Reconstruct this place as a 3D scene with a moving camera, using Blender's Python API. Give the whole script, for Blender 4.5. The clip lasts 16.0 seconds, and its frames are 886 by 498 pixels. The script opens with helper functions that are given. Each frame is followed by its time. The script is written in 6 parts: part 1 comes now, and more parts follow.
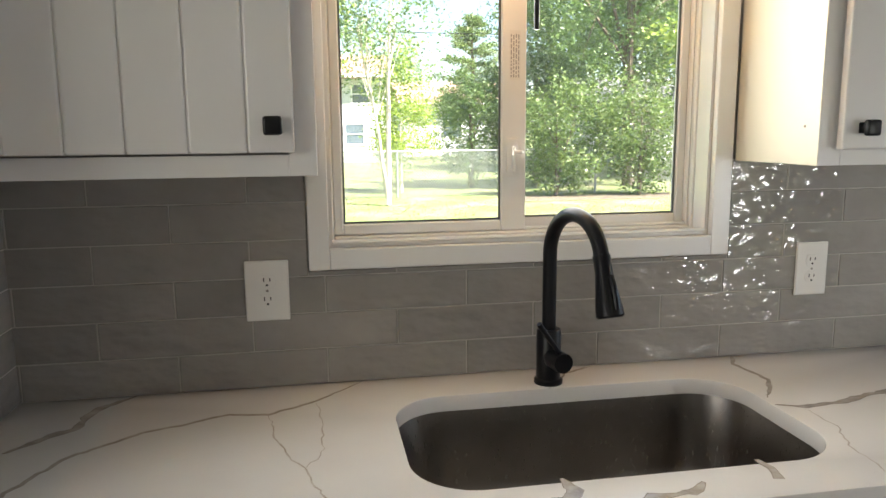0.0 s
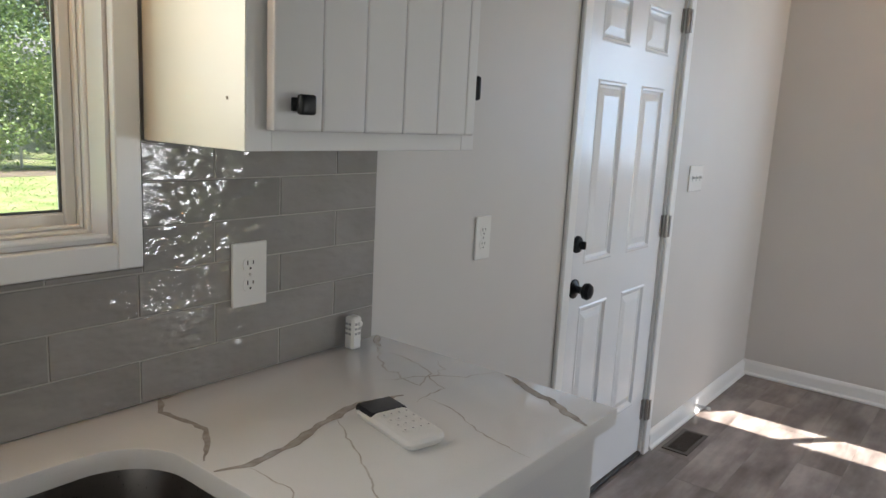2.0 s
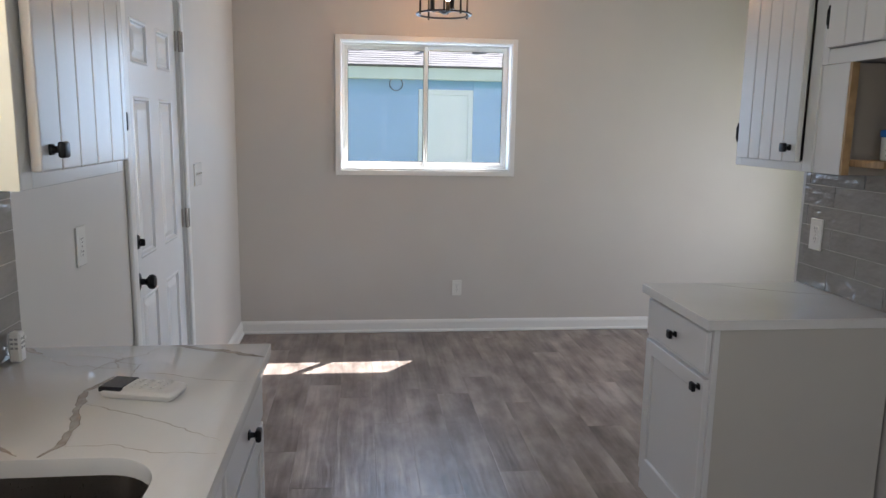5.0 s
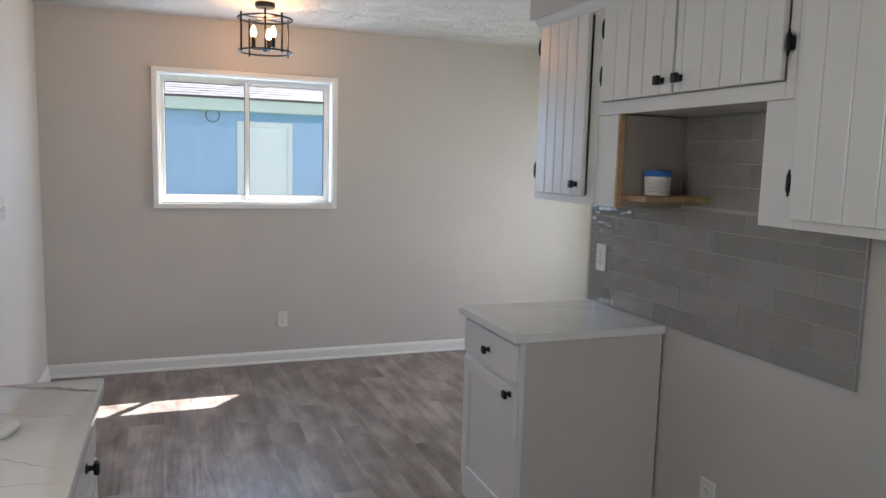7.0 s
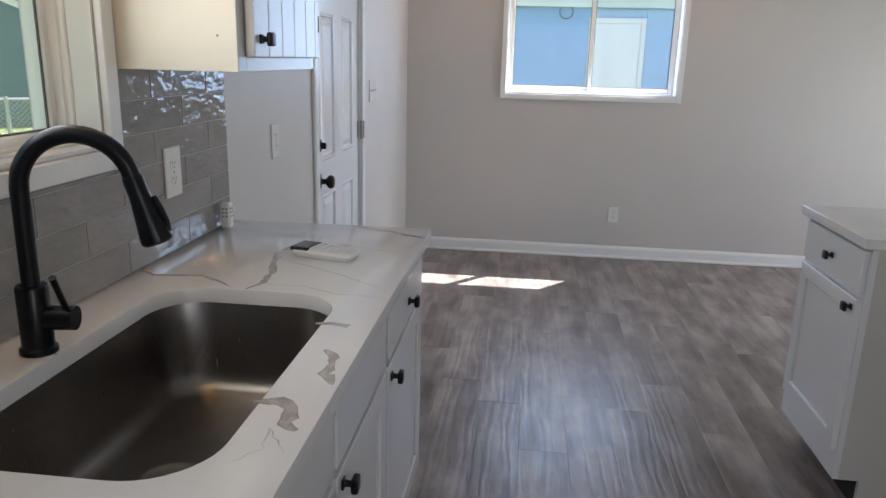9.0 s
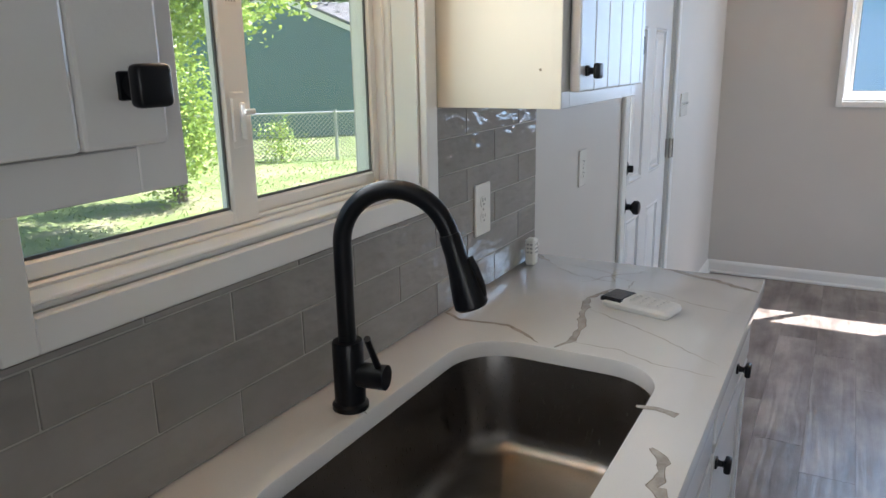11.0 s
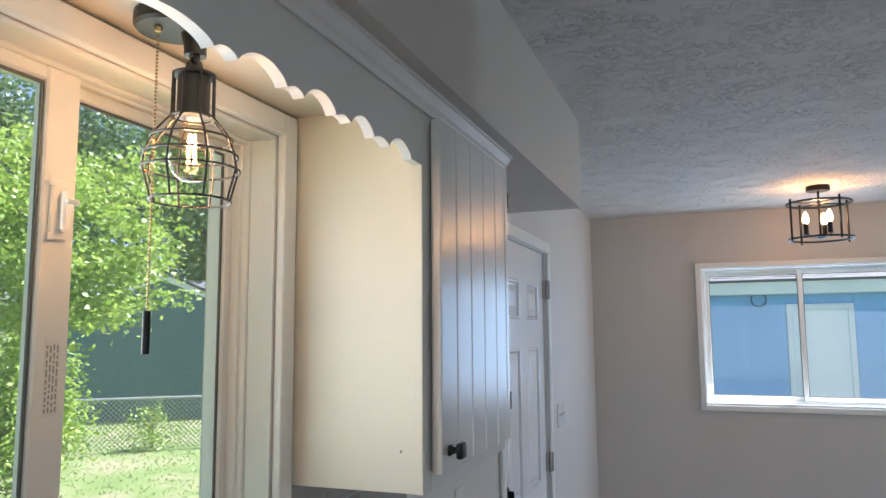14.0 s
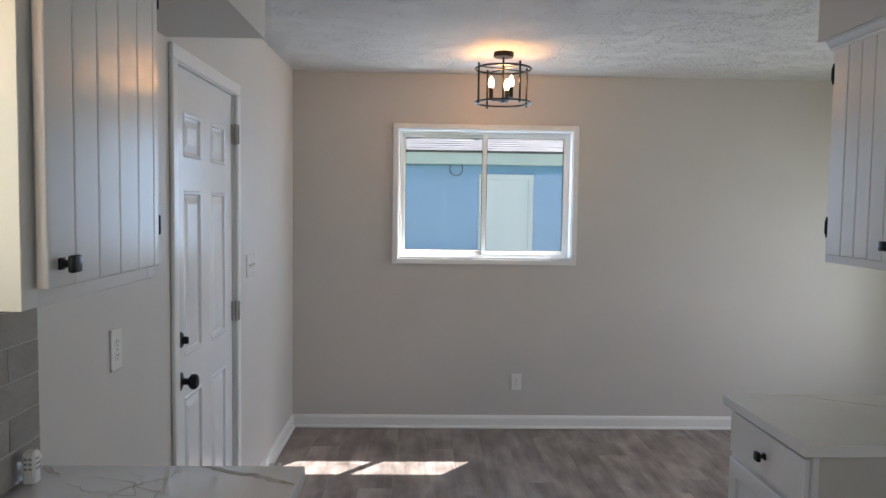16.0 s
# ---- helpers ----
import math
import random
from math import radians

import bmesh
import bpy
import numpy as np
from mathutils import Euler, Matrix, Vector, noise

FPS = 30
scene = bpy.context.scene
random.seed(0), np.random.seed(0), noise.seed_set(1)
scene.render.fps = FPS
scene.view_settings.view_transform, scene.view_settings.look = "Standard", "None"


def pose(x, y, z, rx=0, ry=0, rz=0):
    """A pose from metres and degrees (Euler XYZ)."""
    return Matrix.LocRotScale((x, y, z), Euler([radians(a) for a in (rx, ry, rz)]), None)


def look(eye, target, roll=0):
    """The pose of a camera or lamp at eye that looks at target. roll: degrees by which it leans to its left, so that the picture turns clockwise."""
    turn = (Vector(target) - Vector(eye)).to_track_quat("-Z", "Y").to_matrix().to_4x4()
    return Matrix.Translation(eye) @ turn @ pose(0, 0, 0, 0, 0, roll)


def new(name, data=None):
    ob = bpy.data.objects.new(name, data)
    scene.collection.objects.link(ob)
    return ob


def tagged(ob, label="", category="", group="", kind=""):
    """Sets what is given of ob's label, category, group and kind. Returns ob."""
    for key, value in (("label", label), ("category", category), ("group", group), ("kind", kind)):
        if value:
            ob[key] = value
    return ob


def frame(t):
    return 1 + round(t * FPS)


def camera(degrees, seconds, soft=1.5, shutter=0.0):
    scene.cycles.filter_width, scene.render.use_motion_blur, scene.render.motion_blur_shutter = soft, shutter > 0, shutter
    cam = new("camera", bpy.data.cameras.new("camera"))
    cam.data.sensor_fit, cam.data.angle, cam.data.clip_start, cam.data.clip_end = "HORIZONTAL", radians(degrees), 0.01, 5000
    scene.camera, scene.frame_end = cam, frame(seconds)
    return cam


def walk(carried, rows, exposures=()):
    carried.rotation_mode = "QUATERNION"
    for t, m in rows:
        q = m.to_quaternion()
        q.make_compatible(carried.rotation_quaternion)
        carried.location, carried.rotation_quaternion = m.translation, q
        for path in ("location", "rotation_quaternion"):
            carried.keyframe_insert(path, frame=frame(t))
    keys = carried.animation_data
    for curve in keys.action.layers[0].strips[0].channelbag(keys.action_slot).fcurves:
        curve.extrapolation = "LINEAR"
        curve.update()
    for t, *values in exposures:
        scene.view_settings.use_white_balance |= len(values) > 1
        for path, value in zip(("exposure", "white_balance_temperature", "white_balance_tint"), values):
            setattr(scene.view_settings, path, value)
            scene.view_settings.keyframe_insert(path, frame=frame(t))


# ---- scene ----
cam = camera(63.0, 16.0)
PATH = [
    (0, (0.14, -1.487, 1.443), (0.483, 0.457, 1.122), -0.5),
    (0.5, (0.243, -1.452, 1.444), (0.932, 0.395, 1.107), 0.2),
    (1, (0.402, -1.382, 1.444), (1.387, 0.324, 1.1), 1.0),
    (1.5, (0.476, -1.286, 1.423), (1.756, 0.211, 1.077), 2.0),
    (2, (0.43, -1.134, 1.435), (1.98, 0.078, 1.078), 3.0),
    (2.5, (0.394, -0.983, 1.418), (2.155, -0.105, 1.063), 3.5),
    (3, (0.385, -0.852, 1.43), (2.28, -0.318, 1.078), 3.6),
    (3.5, (0.229, -0.829, 1.457), (2.182, -0.573, 1.108), 3.0),
    (4, (0.03, -0.824, 1.478), (2.0, -0.765, 1.133), 2.0),
    (4.5, (-0.123, -0.846, 1.486), (1.846, -0.929, 1.143), 1.1),
    (5, (-0.242, -0.857, 1.496), (1.717, -1.081, 1.161), 1.0),
    (5.2, (-0.262, -0.863, 1.504), (1.689, -1.153, 1.174), 1.0),
    (7.3, (-0.437, -0.79, 1.518), (1.417, -1.503, 1.282), 1.6),
    (7.5, (-0.442, -0.801, 1.51), (1.437, -1.439, 1.259), 1.6),
    (8, (-0.436, -0.854, 1.483), (1.503, -1.223, 1.163), 1.7),
    (8.5, (-0.442, -0.888, 1.455), (1.515, -0.958, 1.045), 1.65),
    (9, (-0.434, -0.884, 1.413), (1.488, -0.672, 0.903), 1.5),
    (9.2, (-0.431, -0.884, 1.408), (1.466, -0.573, 0.854), 1.4),
    (11.3, (-0.243, -0.736, 1.501), (1.419, 0.292, 1.076), -1.2),
    (11.5, (-0.238, -0.727, 1.536), (1.41, 0.35, 1.185), -1.4),
    (12, (-0.235, -0.717, 1.588), (1.388, 0.44, 1.426), -1.5),
    (12.5, (-0.224, -0.71, 1.627), (1.405, 0.45, 1.633), -1.1),
    (13, (-0.215, -0.721, 1.652), (1.463, 0.359, 1.779), -0.7),
    (13.5, (-0.191, -0.746, 1.662), (1.576, 0.17, 1.865), -0.5),
    (14, (-0.165, -0.775, 1.66), (1.697, -0.085, 1.889), -0.4),
    (14.5, (-0.133, -0.813, 1.648), (1.806, -0.365, 1.848), -0.0),
    (15, (-0.108, -0.853, 1.623), (1.875, -0.625, 1.75), 0.2),
    (15.5, (-0.078, -0.878, 1.59), (1.921, -0.819, 1.606), 0.4),
    (16, (-0.057, -0.894, 1.545), (1.939, -0.948, 1.426), 0.8),
]
EXPOSURE = [(0.0, 2.95, 6900, 12), (1.0, 2.37, 6700, 11), (2.0, 2.4, 6550, 12), (3.5, 2.35, 6520, 13), (5.2, 2.25, 6450, 14), (7.4, 2.4, 6420, 14), (9.2, 2.43, 6180, 14), (11.3, 2.5, 6080, 12), (12.5, 2.3, 5920, 12), (14.0, 2.05, 5900, 12), (15.0, 1.92, 6120, 13), (16.0, 2.05, 6350, 13)]
walk(cam, [(t, look(eye, target, roll)) for t, eye, target, roll in PATH], EXPOSURE)

# ---- daylight ----
SUN = Vector((0.45, -0.385, 0.806)).normalized()
world = bpy.data.worlds.new("sky")
scene.world = world
world.use_nodes = True
sky = world.node_tree.nodes.new("ShaderNodeTexSky")
sky.sky_type, sky.sun_disc = "NISHITA", False
sky.sun_elevation, sky.sun_rotation = math.asin(SUN.z), math.atan2(SUN.x, SUN.y)
back = world.node_tree.nodes["Background"]
back.inputs["Strength"].default_value = 0.052
world.node_tree.links.new(sky.outputs["Color"], back.inputs["Color"])
sun = new("sun", bpy.data.lights.new("sun", "SUN"))
sun.data.energy, sun.data.angle, sun.data.color = 5.0, radians(0.5), (1.0, 0.97, 0.92)
sun.matrix_world = look(SUN * 40, (0, 0, 0))


X_EAST = 4.905


def window_light(name, eye, target, w, h, power, color=(0.89, 0.935, 1.0)):
    ob = new(name, bpy.data.lights.new(name, "AREA"))
    ob.data.shape, ob.data.size, ob.data.size_y = "RECTANGLE", w, h
    ob.data.energy, ob.data.color = power, color
    ob.matrix_world = look(eye, target)
    return ob


# added fill from an assumed patio door; kept narrow for thin tile glints
window_light("assumed_patio_daylight", (3.85, -4.82, 1.1), (3.85, 0, 1.0), 0.20, 1.3, 3.7).data.spread = radians(115)
# added fill through an assumed west window, out of view
window_light("assumed_west_daylight", (-3.9, -1.3, 1.45), (0, -1.3, 1.3), 1.9, 1.3, 2.9)
# invented south window's lamp, added to brighten the left counter and tiles
window_light("south_counter_fill", (-2.45, -2.535, 1.5), (-1.6, 0, 1.1), 1.5, 1.1, 3.4, (1.0, 0.955, 0.91))
window_light("kitchen_window_daylight", (0.585, 0.05, 1.67), (0.585, -2, 1.67), 0.62, 0.56, 0.95, (0.97, 0.98, 0.94)).data.spread = radians(150)
window_light("dining_window_daylight", (X_EAST + 0.085, -1.313, 1.62), (3, -1.313, 1.62), 1.14, 0.82, 2.6, (0.52, 0.73, 1.0))


def bulb_light(name, place, power, radius, color=(1.0, 0.44, 0.13)):
    ob = new(name, bpy.data.lights.new(name, "POINT"))
    ob.data.energy, ob.data.color, ob.data.shadow_soft_size = power, color, radius
    ob.location = place
    return ob


# ---- materials ----
def material(name, color, rough=0.5, metal=0.0, coat=0.0):
    m = bpy.data.materials.new(name)
    m.use_nodes = True
    b = m.node_tree.nodes["Principled BSDF"]
    b.inputs["Base Color"].default_value = (*color, 1)
    b.inputs["Roughness"].default_value = rough
    b.inputs["Metallic"].default_value = metal
    b.inputs["Coat Weight"].default_value = coat
    return m, m.node_tree.nodes, m.node_tree.links, b


def coords(n, l, scale=(1, 1, 1), shift=False):
    """Object coordinates, stretched; with shift, moved by a random step for each object."""
    tc, mp = n.new("ShaderNodeTexCoord"), n.new("ShaderNodeMapping")
    mp.inputs["Scale"].default_value = scale
    l.new(tc.outputs["Object"], mp.inputs["Vector"])
    if shift:
        oi, mu = n.new("ShaderNodeObjectInfo"), n.new("ShaderNodeMath")
        mu.operation = "MULTIPLY"
        mu.inputs[1].default_value = 37.0
        l.new(oi.outputs["Random"], mu.inputs[0])
        l.new(mu.outputs[0], mp.inputs["Location"])
    return mp.outputs["Vector"]


def noise_tex(n, l, vec, scale, detail=4, rough=0.55):
    t = n.new("ShaderNodeTexNoise")
    t.inputs["Scale"].default_value, t.inputs["Detail"].default_value, t.inputs["Roughness"].default_value = scale, detail, rough
    l.new(vec, t.inputs["Vector"])
    return t.outputs["Fac"]


def ramp(n, l, fac, stops):
    r = n.new("ShaderNodeValToRGB")
    e = r.color_ramp.elements
    for i, (p, c) in enumerate(stops):
        el = e[i] if i < 2 else e.new(p)
        el.position, el.color = p, (*c, 1)
    l.new(fac, r.inputs["Fac"])
    return r.outputs["Color"]


def bump(n, l, b, height, strength, distance):
    k = n.new("ShaderNodeBump")
    k.inputs["Strength"].default_value, k.inputs["Distance"].default_value = strength, distance
    l.new(height, k.inputs["Height"])
    l.new(k.outputs["Normal"], b.inputs["Normal"])
    return k


def mixed(n, l, fac, a, b_, mode="MIX"):
    x = n.new("ShaderNodeMix")
    x.data_type, x.blend_type = "RGBA", mode
    for key, v in ((0, fac), (6, a), (7, b_)):
        if isinstance(v, (int, float)):
            x.inputs[key].default_value = v
        elif isinstance(v, tuple):
            x.inputs[key].default_value = (*v, 1)
        else:
            l.new(v, x.inputs[key])
    return x.outputs[2]


def paint(name, color, rough, texture=0.0006, spread=0.05, grain=180.0):
    m, n, l, b = material(name, color, rough)
    v = coords(n, l)
    lo, hi = tuple(c * (1 - spread) for c in color), tuple(min(1, c * (1 + spread)) for c in color)
    l.new(ramp(n, l, noise_tex(n, l, v, 2.3, 5), [(0.3, lo), (0.7, hi)]), b.inputs["Base Color"])
    bump(n, l, b, noise_tex(n, l, v, grain, 3), 0.35, texture)
    return m


WALL = paint("wall_paint", (0.575, 0.55, 0.525), 0.5, 0.0008, 0.02, 240)
TRIM = paint("trim_paint", (0.80, 0.80, 0.79), 0.28, 0.0003, 0.02)
CABINET = paint("cabinet_paint", (0.74, 0.735, 0.73), 0.26, 0.0005, 0.02, 110)
ENDPANEL = paint("beige_end_panel", (0.57, 0.543, 0.50), 0.4, 0.0004, 0.03, 90)
CROWNPAINT = paint("crown_moulding_paint", (0.74, 0.735, 0.73), 0.5, 0.0004, 0.02, 110)
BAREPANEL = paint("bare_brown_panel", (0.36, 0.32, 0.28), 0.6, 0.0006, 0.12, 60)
CREAM = paint("cream_cabinet_paint", (0.73, 0.69, 0.58), 0.40, 0.0004, 0.03, 90)
DOORPAINT = paint("door_paint", (0.76, 0.77, 0.79), 0.22, 0.0003, 0.02, 150)
VINYL = paint("window_vinyl", (0.82, 0.82, 0.80), 0.3, 0.0001, 0.02)
PLATE = paint("plate_plastic", (0.80, 0.79, 0.76), 0.16, 0.0, 0.01)


def ceiling_material():
    m, n, l, b = material("knockdown_ceiling", (0.70, 0.70, 0.70), 0.8)
    v = coords(n, l, (1.0, 0.75, 1))
    flecks = ramp(n, l, noise_tex(n, l, v, 46, 3, 0.6), [(0.50, (0, 0, 0)), (0.60, (1, 1, 1))])
    where = ramp(n, l, noise_tex(n, l, v, 8.0, 3, 0.5), [(0.36, (0, 0, 0)), (0.62, (1, 1, 1))])
    fine = noise_tex(n, l, v, 120, 3, 0.6)
    bump(n, l, b, mixed(n, l, 0.10, mixed(n, l, 1.0, flecks, where, "MULTIPLY"), fine), 1.0, 0.014)
    l.new(ramp(n, l, noise_tex(n, l, v, 1.6, 4), [(0.3, (0.67, 0.67, 0.67)), (0.7, (0.72, 0.72, 0.72))]), b.inputs["Base Color"])
    return m


CEILING = ceiling_material()


def tile_material():
    m, n, l, b = material("grey_glazed_tile", (0.22, 0.212, 0.205), 0.06, 0, 0.1)
    b.inputs["Specular IOR Level"].default_value = 0.36
    v = coords(n, l, (1, 1, 1), True)
    base = ramp(n, l, noise_tex(n, l, v, 9, 4), [(0.25, (0.262, 0.249, 0.236)), (0.75, (0.325, 0.310, 0.294))])
    oi = n.new("ShaderNodeObjectInfo")
    tone = ramp(n, l, oi.outputs["Random"], [(0.0, (0.90, 0.90, 0.90)), (1.0, (1.08, 1.08, 1.08))])
    l.new(mixed(n, l, 1.0, base, tone, "MULTIPLY"), b.inputs["Base Color"])
    l.new(ramp(n, l, noise_tex(n, l, v, 30, 3), [(0.3, (0.04, 0.04, 0.04)), (0.8, (0.10, 0.10, 0.10))]), b.inputs["Roughness"])
    swell = noise_tex(n, l, coords(n, l, (0.6, 0.6, 1.3), True), 30, 1.0, 0.4)
    ripple = noise_tex(n, l, coords(n, l, (0.7, 0.7, 1.2), True), 75, 1.0, 0.4)
    bump(n, l, b, mixed(n, l, 0.20, swell, ripple), 0.6, 0.0088)
    return m


TILE = tile_material()
GROUT = paint("grout", (0.43, 0.405, 0.375), 0.8, 0.0008, 0.08, 400)


def quartz_material():
    m, n, l, b = material("white_quartz", (0.80, 0.79, 0.77), 0.07, 0, 0.15)
    v = coords(n, l)
    cloud = ramp(n, l, noise_tex(n, l, v, 2.2, 6, 0.6), [(0.3, (0.75, 0.74, 0.725)), (0.7, (0.82, 0.815, 0.80))])
    speck = ramp(n, l, noise_tex(n, l, v, 420, 2), [(0.62, (1, 1, 1)), (0.75, (0.90, 0.89, 0.88))])
    l.new(mixed(n, l, 1.0, cloud, speck, "MULTIPLY"), b.inputs["Base Color"])
    return m


QUARTZ = quartz_material()


def vein_material(name, lo, hi):
    m, n, l, b = material(name, hi, 0.08, 0, 0.15)
    v = coords(n, l)
    l.new(ramp(n, l, noise_tex(n, l, v, 38, 5, 0.65), [(0.3, lo), (0.7, hi)]), b.inputs["Base Color"])
    return m


VEIN = vein_material("quartz_vein", (0.33, 0.29, 0.25), (0.56, 0.53, 0.49))
VEINRIM = vein_material("quartz_vein_rim", (0.20, 0.17, 0.14), (0.36, 0.32, 0.28))
HAIRVEIN = vein_material("quartz_hairline_vein", (0.42, 0.37, 0.32), (0.70, 0.67, 0.63))


def steel_material():
    m, n, l, b = material("brushed_steel", (0.27, 0.25, 0.235), 0.3, 1.0)
    v = coords(n, l, (140, 140, 2))
    s = noise_tex(n, l, v, 3, 3)
    l.new(ramp(n, l, s, [(0.3, (0.27, 0.27, 0.27)), (0.7, (0.33, 0.33, 0.33))]), b.inputs["Roughness"])
    l.new(ramp(n, l, noise_tex(n, l, coords(n, l), 5, 4), [(0.3, (0.22, 0.205, 0.19)), (0.7, (0.31, 0.29, 0.27))]), b.inputs["Base Color"])
    bump(n, l, b, s, 0.02, 0.00005)
    return m


STEEL = steel_material()
BLACK = paint("matte_black_metal", (0.005, 0.006, 0.008), 0.30, 0.0001, 0.1, 300)
BLACK.node_tree.nodes["Principled BSDF"].inputs["Specular IOR Level"].default_value = 0.28
BRONZE = paint("dark_bronze_metal", (0.02, 0.017, 0.014), 0.42, 0.0001, 0.1, 300)
BRASS, _, _, _ = material("brass_chain", (0.40, 0.29, 0.13), 0.35, 1.0)
NICKEL, _, _, _ = material("nickel_hinge", (0.33, 0.31, 0.29), 0.36, 1.0)
DARK = paint("dark_recess", (0.02, 0.02, 0.02), 0.8, 0, 0.2)
BLACKPLASTIC = paint("black_display_plastic", (0.015, 0.015, 0.018), 0.25, 0, 0.1)
WHITEPLASTIC = paint("white_plastic", (0.78, 0.77, 0.74), 0.4, 0.0001, 0.01)
GREYPLASTIC = paint("grey_label_print", (0.35, 0.35, 0.35), 0.5, 0, 0.1)
BLUEPLASTIC = paint("blue_plastic_lid", (0.02, 0.16, 0.50), 0.35, 0, 0.05)
RUBBER = paint("white_rubber", (0.7, 0.7, 0.68), 0.6, 0, 0.05)


def wood_material(name, a, c, rough, scale, shift=True, wear=0.002):
    m, n, l, b = material(name, a, rough)
    v = coords(n, l, scale, shift)
    g1 = noise_tex(n, l, v, 5, 6, 0.62)
    g2 = noise_tex(n, l, v, 26, 4, 0.6)
    grain = mixed(n, l, 0.42, g1, g2)
    if shift:
        patch = noise_tex(n, l, coords(n, l, (1.5, 5, 1), True), 1.6, 4, 0.6)
        grain = mixed(n, l, 0.45, grain, patch)
    col = ramp(n, l, grain, [(0.38, a), (0.50, tuple((p + q) / 2 for p, q in zip(a, c))), (0.62, c)])
    oi = n.new("ShaderNodeObjectInfo")
    tone = ramp(n, l, oi.outputs["Random"], [(0.0, (0.78, 0.76, 0.75)), (0.5, (0.97, 0.97, 0.97)), (1.0, (1.16, 1.16, 1.18))])
    l.new(mixed(n, l, 1.0, col, tone, "MULTIPLY"), b.inputs["Base Color"])
    l.new(ramp(n, l, g2, [(0.3, (rough - 0.1,) * 3), (0.7, (rough + 0.12,) * 3)]), b.inputs["Roughness"])
    bump(n, l, b, grain, 0.5, wear)
    return m


def plank_material():
    """Grey-brown printed vinyl: soft dark clouds, faint long streaks, fine embossed grain."""
    m, n, l, b = material("grey_vinyl_plank", (0.2, 0.18, 0.17), 0.3, 0, 0.25)
    b.inputs["Coat Roughness"].default_value = 0.3
    cloud = noise_tex(n, l, coords(n, l, (1.0, 2.2, 1), True), 3.4, 4, 0.55)
    streak = noise_tex(n, l, coords(n, l, (0.5, 5.0, 1), True), 2.4, 3, 0.55)
    # embossed grain: long lines that bend round one another
    wave = n.new("ShaderNodeTexWave")
    wave.wave_type, wave.bands_direction = "BANDS", "Y"
    for key, val in (("Scale", 7.0), ("Distortion", 9.0), ("Detail", 2.0), ("Detail Scale", 1.6), ("Detail Roughness", 0.5)):
        wave.inputs[key].default_value = val
    l.new(coords(n, l, (0.16, 1.1, 1), True), wave.inputs["Vector"])
    fibre = noise_tex(n, l, coords(n, l, (1.0, 24.0, 1), True), 8, 3, 0.55)
    grain = mixed(n, l, 0.50, wave.outputs["Fac"], fibre)
    body = mixed(n, l, 0.04, mixed(n, l, 0.36, cloud, streak), grain)
    col = ramp(n, l, body, [(0.34, (0.095, 0.070, 0.060)), (0.49, (0.225, 0.183, 0.165)), (0.64, (0.395, 0.340, 0.312))])
    oi = n.new("ShaderNodeObjectInfo")
    tone = ramp(n, l, oi.outputs["Random"], [(0.0, (0.86, 0.85, 0.84)), (0.5, (1.0, 0.99, 0.98)), (1.0, (1.15, 1.14, 1.14))])
    l.new(mixed(n, l, 1.0, col, tone, "MULTIPLY"), b.inputs["Base Color"])
    l.new(ramp(n, l, grain, [(0.2, (0.30, 0.30, 0.30)), (0.8, (0.42, 0.42, 0.42))]), b.inputs["Roughness"])
    bump(n, l, b, grain, 0.5, 0.0026)
    return m


PLANK = plank_material()
RAWWOOD = wood_material("raw_wood", (0.30, 0.18, 0.09), (0.52, 0.34, 0.18), 0.6, (6, 1, 1), False, 0.0006)


def glass_material(name, tint, gloss=0.02, haze=0.0):
    m, n, l, b = material(name, (1, 1, 1))
    n.remove(b)
    t, g, mx, fr = n.new("ShaderNodeBsdfTransparent"), n.new("ShaderNodeBsdfGlossy"), n.new("ShaderNodeMixShader"), n.new("ShaderNodeLayerWeight")
    pw, ad = n.new("ShaderNodeMath"), n.new("ShaderNodeMath")
    pw.operation, ad.operation, ad.use_clamp = "POWER", "MULTIPLY_ADD", True
    pw.inputs[1].default_value, ad.inputs[1].default_value, ad.inputs[2].default_value = 4.0, 0.7, 0.012
    t.inputs["Color"].default_value = (*tint, 1)
    g.inputs["Roughness"].default_value = gloss
    l.new(fr.outputs["Facing"], pw.inputs[0])
    l.new(pw.outputs[0], ad.inputs[0])
    l.new(ad.outputs[0], mx.inputs[0])
    # white translucent film mixed into the pane lays a pale haze over the view
    film, dm = n.new("ShaderNodeBsdfTranslucent"), n.new("ShaderNodeMixShader")
    film.inputs["Color"].default_value = (0.9, 0.9, 0.88, 1)
    dm.inputs[0].default_value = haze
    l.new(t.outputs[0], dm.inputs[1])
    l.new(film.outputs[0], dm.inputs[2])
    l.new(dm.outputs[0], mx.inputs[1])
    l.new(g.outputs[0], mx.inputs[2])
    l.new(mx.outputs[0], n["Material Output"].inputs["Surface"])
    return m


GLASS = glass_material("window_glass", (0.97, 0.98, 0.975), 0.02, 0.014)
VEILEDGLASS = glass_material("veiled_window_glass", (0.97, 0.98, 0.975), 0.02, 0.05)
HAZYGLASS = glass_material("hazy_window_glass", (0.97, 0.98, 0.975), 0.02, 0.012)
# a stronger haze film takes the place of a screen's mesh
SCREENGLASS = glass_material("screened_window_glass", (0.97, 0.98, 0.975), 0.02, 0.022)
GASKET = paint("dark_gasket", (0.12, 0.13, 0.13), 0.6, 0, 0.1)
BULBGLASS = glass_material("bulb_glass", (0.97, 0.93, 0.86))


